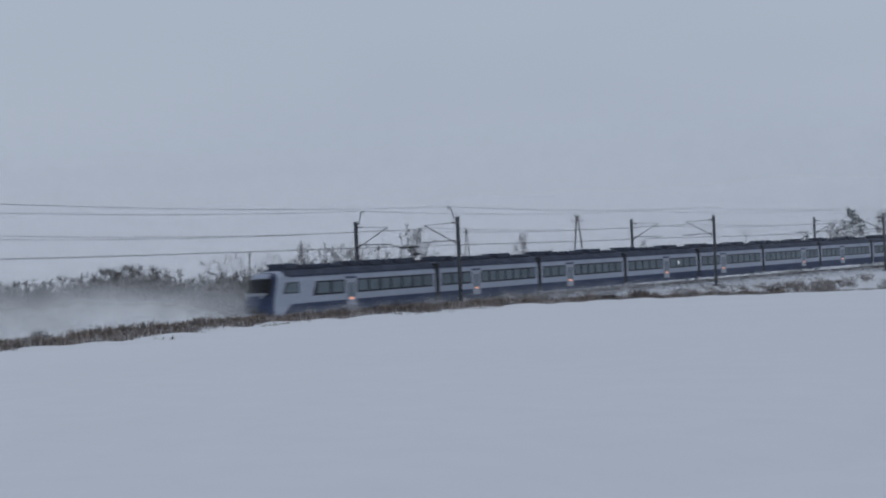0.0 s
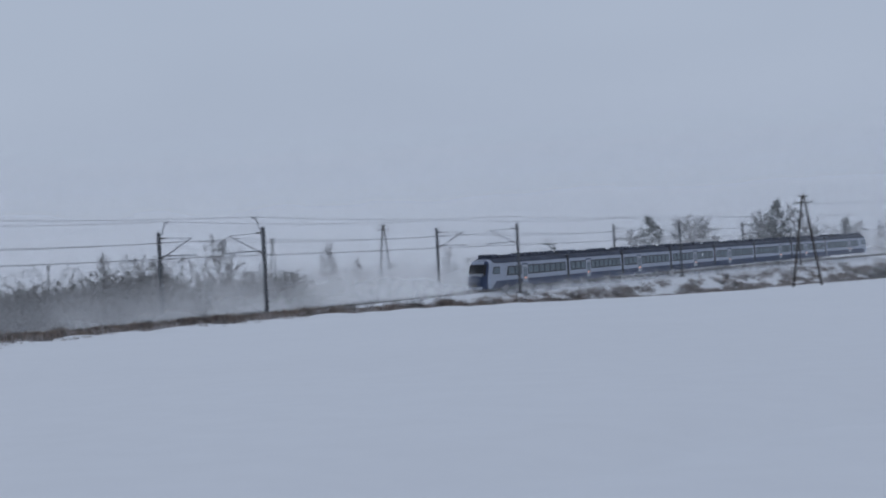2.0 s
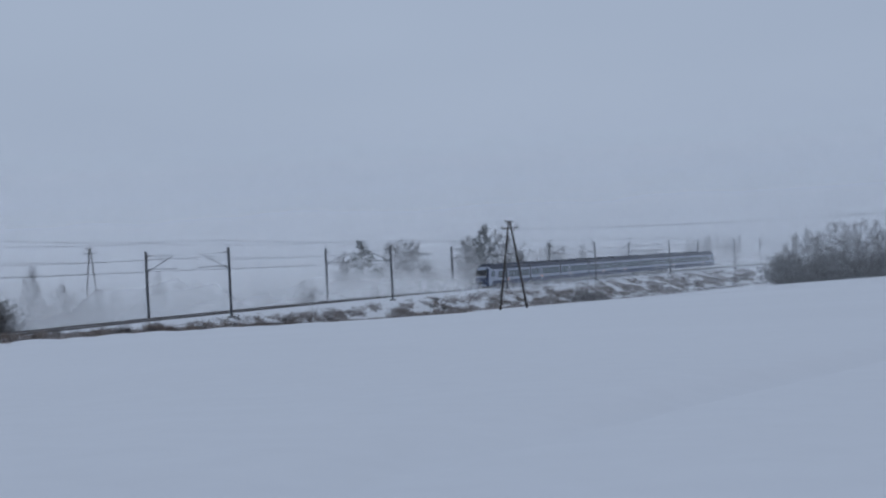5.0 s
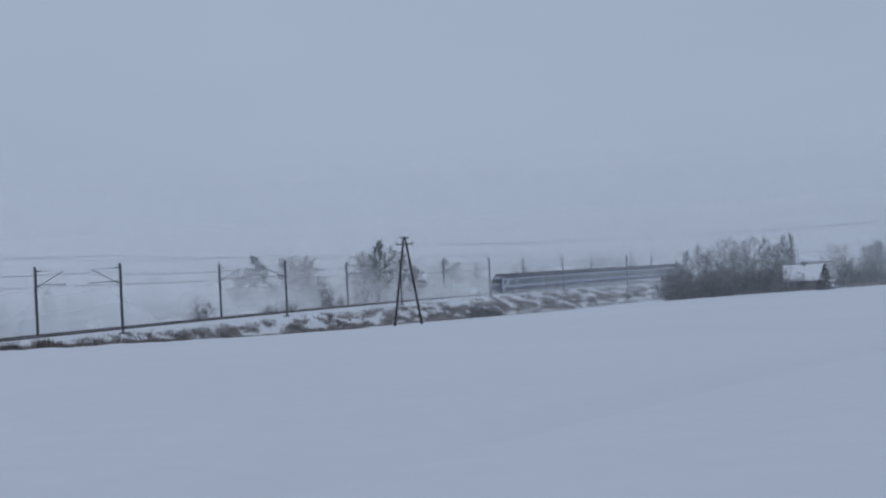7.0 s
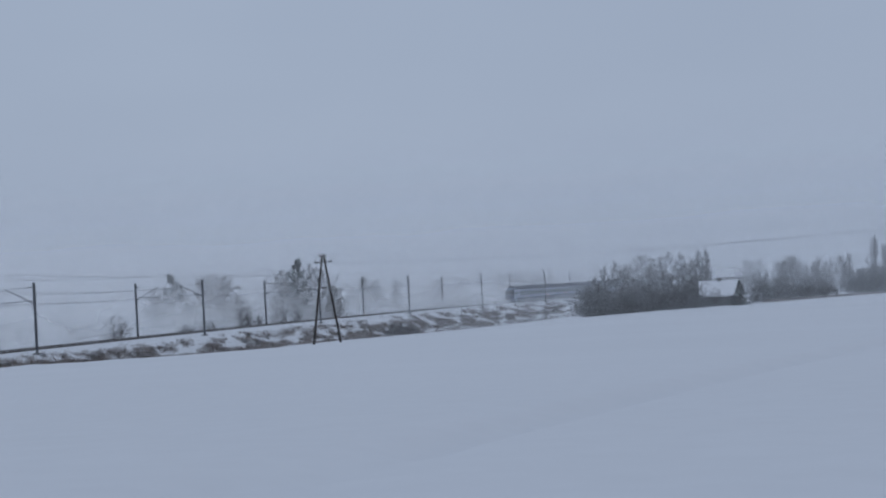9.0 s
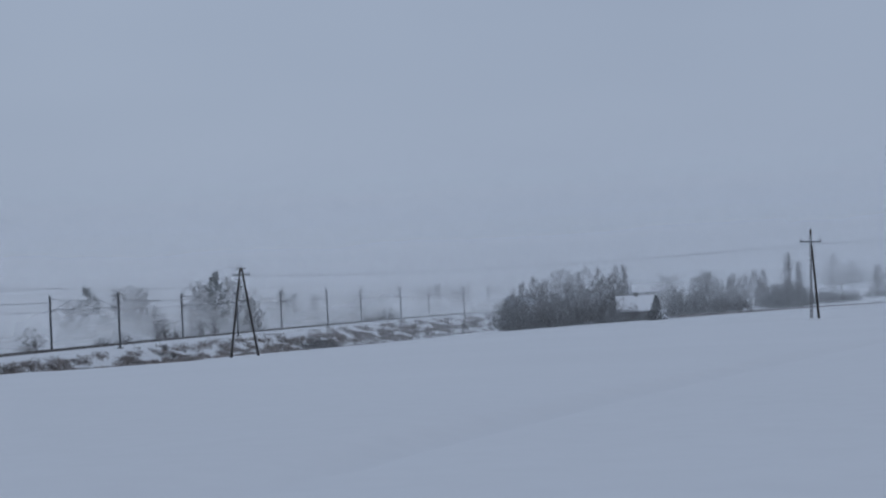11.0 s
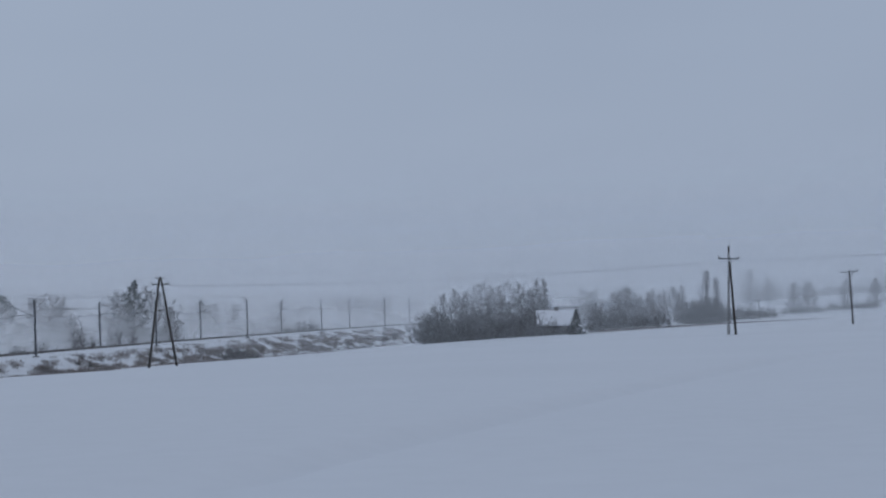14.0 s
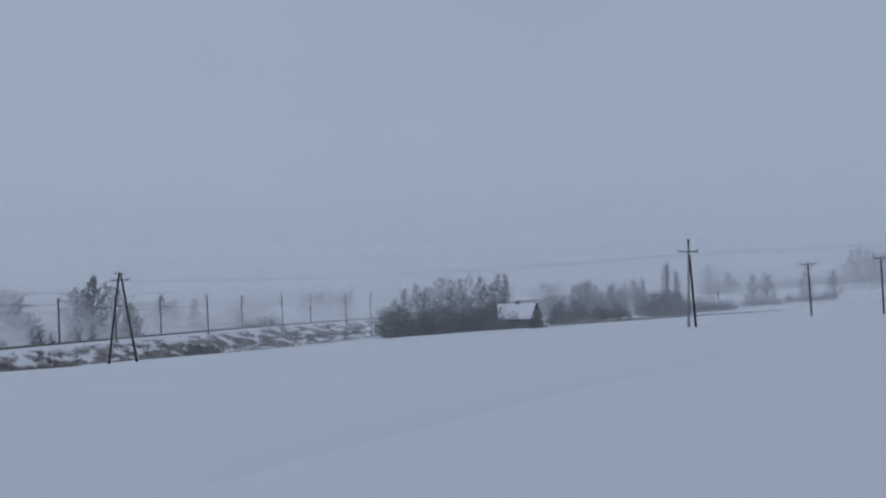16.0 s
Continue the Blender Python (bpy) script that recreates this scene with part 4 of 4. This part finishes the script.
def strut_pole(az, d, h, face):
    root = new("braced_power_pole")
    bm = bmesh.new()
    for sx in (-1, 1):
        rod(bm, (sx * 0.11 - 0.05, 0, -0.5), (sx * 0.06, 0, h), 0.055, 0.045, n=6)
    part("lattice_leg", bm, WOOD, root, "concrete ladder-type leg")
    for i in range(14):
        z = 0.3 + i * 0.62
        part("rung", boxed(-0.13, 0.03, -0.07, 0.07, z, z + 0.34), PALE, root)
    part("strut", rodded((0.85, 0, -0.5), (0.12, 0, h - 1.9), 0.16, 0.12, n=10), WOOD, root, "dark timber strut")
    part("crossarm", boxed(-1.2, 1.2, -0.07, 0.07, h - 1.55, h - 1.40), STEEL, root)
    for x in (-1.12, 1.12):
        bm = bmesh.new()
        rod(bm, (x, 0, h - 1.4), (x, 0, h - 1.05), 0.07, 0.05)
        part("insulator", bm, PORCELAIN, root)
    bm = bmesh.new()
    rod(bm, (0, 0, h - 0.6), (0, 0, h), 0.14, 0.12)
    part("insulator", bm, PORCELAIN, root)
    part("snow_collar", loft([[(0.5 + 1.5 * r * math.cos(a * math.pi / 5), 1.2 * r * math.sin(a * math.pi / 5), z) for a in range(10)] for r, z in ((1.0, -0.1), (0.7, 0.14), (0.3, 0.2))]), SNOW, root, "snow heaped at the foot")
    root.matrix_basis = Matrix.Translation(polar(az, d)) @ Matrix.Rotation(radians(face), 4, "Z") @ Matrix.Rotation(radians(2.2), 4, "Y")
    return tagged(root, "braced power pole with a pale ladder leg and a dark strut", "power pole", "power poles in the field")


strut_pole(42.28, P2_D, H_P2, -42)


def t_pole(az, d, h, face, label, lean=0.0, arm=1.4):
    root = new("t_power_pole")
    part("post", rodded((0, 0, -0.5), (0, 0, h), 0.17, 0.11, n=10), WOOD, root)
    part("crossarm", boxed(-arm, arm, -0.07, 0.07, h - 0.22, h - 0.08), WOOD, root)
    for sx in (-1, 1):
        part("brace", rodded((0, 0.08, h - 1.0), (sx * arm * 0.55, 0.08, h - 0.2), 0.06), WOOD, root)
        bm = bmesh.new()
        insulator(bm, Vector((sx * (arm - 0.1), 0, h - 0.08)))
        part("insulator", bm, PORCELAIN, root)
    bm = bmesh.new()
    insulator(bm, Vector((0, 0, h - 0.02)))
    part("insulator", bm, PORCELAIN, root)
    root.matrix_basis = Matrix.Translation(polar(az, d)) @ Matrix.Rotation(radians(face), 4, "Z") @ Matrix.Rotation(radians(lean), 4, "Y")
    return tagged(root, label, "power pole", "power poles in the field")


t_pole(46.78, P3_D, H_P3, -47, "dark timber T-shaped power pole in the snowy field", lean=-1.2)
t_pole(43.42, 420, top_height(43.42, 420, -0.36), -43, "small timber pole beside the ditch", arm=0.3)
t_pole(49.35, 250, top_height(49.35, 250, 0.7), -49, "dark timber T-shaped power pole in the snowy field", arm=1.2)
t_pole(-7.35, 300, top_height(-7.35, 300, 0.22), -7, "small timber pole beyond the scrub", arm=0.5)
t_pole(11.4, 420, top_height(11.4, 420, 0.25), -11, "small timber pole far beyond the tracks", arm=2.0)
t_pole(31.35, 318, top_height(31.35, 318, -0.35), -31, "short timber post among the shrubs", arm=0.15)


# ---- power line wires ----
def hang(a, b, sag, r, label):
    pts = [a.lerp(b, i / 16) - Vector((0, 0, sag * 4 * (i / 16) * (1 - i / 16))) for i in range(17)]
    me = bpy.data.meshes.new("power_wire")
    bm = polyline(pts, r, 4)
    bm.to_mesh(me)
    bm.free()
    me.materials.append(WIRE)
    return tagged(new("power_wire", me), label, "power wire", "power wires", "structure")


def head(az, d, h, x, drop, face):
    p = polar(az, d)
    a = radians(face)
    return Vector((p.x + x * math.cos(a), p.y + x * math.sin(a), p.z + h - drop))


beyond = polar(57.0, 190.0)
for x0, x1, d0, d1 in ((-1.0, -1.12, 1.3, 1.75), (1.0, 1.12, 1.3, 1.75), (-0.5, 0.0, 0.05, 0.0)):
    a1 = head(20.95, A1_D, H_A1, x0, d0, -21)
    p2 = head(42.28, P2_D, H_P2, x1, d1, -42)
    af = head(5.15, AF_D, H_AF, x0, d0, -5)
    hang(a1, p2, 0.75, 0.013 if x0 > -0.9 and d0 > 0.5 else 0.006, "thin dark power wire over the field")
    hang(af, a1, 1.0, 0.005, "thin dark power wire crossing the tracks")
    hang(p2, Vector((beyond.x + x1, beyond.y, beyond.z + 12.4 - d1)), 0.6, 0.013 if x0 > -0.9 and d0 > 0.5 else 0.006, "thin dark power wire over the field")


# ---- farmhouse and far barn ----
def cottage(az, d, L, W, eave, ridge, face, label, name="farmhouse"):
    root = new(name)
    bm = bmesh.new()
    rings = [[(x, -W / 2, -1.0), (x, W / 2, -1.0), (x, W / 2, eave), (x, 0, ridge), (x, -W / 2, eave)] for x in (-L / 2, L / 2)]
    part("wall", loft(rings), BRICKW, root, "grey rendered walls with gables")
    for sy in (-1, 1):
        t = 0.28
        ov = 0.5
        k = (ridge - eave) / (W / 2)
        e = (sy * (W / 2 + ov), eave - ov * k + 0.03)
        part("roof_slope", loft([[(x, e[0], e[1]), (x, 0, ridge + 0.03), (x, 0, ridge + 0.03 + t), (x, e[0], e[1] + t)] for x in (-L / 2 - 0.4, L / 2 + 0.4)]), ROOF_SNOW, root, "snow-covered roof slope")
    part("chimney", boxed(-0.4, 0.4, -0.3, 0.3, ridge - 0.5, ridge + 0.9, bevel=0.03), BRICKW, root)
    for i in range(3):
        x = -L / 2 + L * (i + 0.5) / 3
        part("window", boxed(x - 0.45, x + 0.45, -W / 2 - 0.04, -W / 2 + 0.02, 0.9, min(eave - 0.3, 2.1)), GLASSD, root)
    p = polar(az, d)
    root.matrix_basis = Matrix.Translation(p) @ Matrix.Rotation(radians(face), 4, "Z")
    return tagged(root, label, "house")


RIDGE = top_height(35.87, 322, -0.43) - 0.3
cottage(35.87, 322, 7.9, 6.6, RIDGE - 2.7, RIDGE, -36, "low farmhouse with a snow-covered roof among shrubs")
BARN = top_height(36.45, 575, -0.01) - 0.3
cottage(36.45, 575, 13.8, 9.0, BARN - 2.6, BARN, -37, "long snow-roofed barn in the haze", "barn")


# ---- ditch grass beyond the yard ----
def ditch(az0, az1, el, n, seed):
    rnd = random.Random(seed)
    verts, faces = [], []
    for _ in range(n):
        az = rnd.uniform(az0, az1)
        d = 320 + (az - az0) * 6 + rnd.gauss(0, 1.2)
        p = polar(az, d)
        for _ in range(7):
            a = rnd.uniform(0, 6.28)
            o = p + Vector((rnd.gauss(0, 0.4), rnd.gauss(0, 0.4), -0.05))
            h = rnd.uniform(0.18, 0.55) * (1.2 - (az - az0) / (az1 - az0))
            t = o + Vector((math.cos(a) * 0.2, math.sin(a) * 0.2, h))
            w = Vector((0.06, -0.06, 0))
            k = len(verts)
            verts += [o - w, o + w, t + w, t - w]
            faces.append((k, k + 1, k + 2, k + 3))
    return tagged(new("ditch_grass", mesh_from("ditch_grass", verts, faces, HOAR)), "brown grass along a snowy ditch", "grass", kind="stuff")


ditch(37.5, 46.0, -1.2, 700, 8)


# ---- movement ----
SPEED, START = 36.5, -25.8


def motions():
    rows = [(i * 0.5, arc_pose(START + SPEED * i * 0.5 + float(np.interp(i * 0.5, (0, 1, 2, 3, 5, 7.5, 16), (0.6, 1.0, 1.1, 0.9, 0.4, -0.2, 0.0))), NEAR)) for i in range(33)]
    walk(train, rows)
    walk(plume, rows)
    walk(risen, [(0.0, pose(0, 0, -4.5)), (2.5, pose(0, 0, -4.3)), (4.5, pose(0.3, 0.3, -2.8)), (6.5, pose(0.8, 0.8, -0.9)), (8.5, pose(1.5, 1.3, 0)), (12.0, pose(2.6, 2.2, 0)), (16.0, pose(3.6, 3.0, -0.8))])


motions()
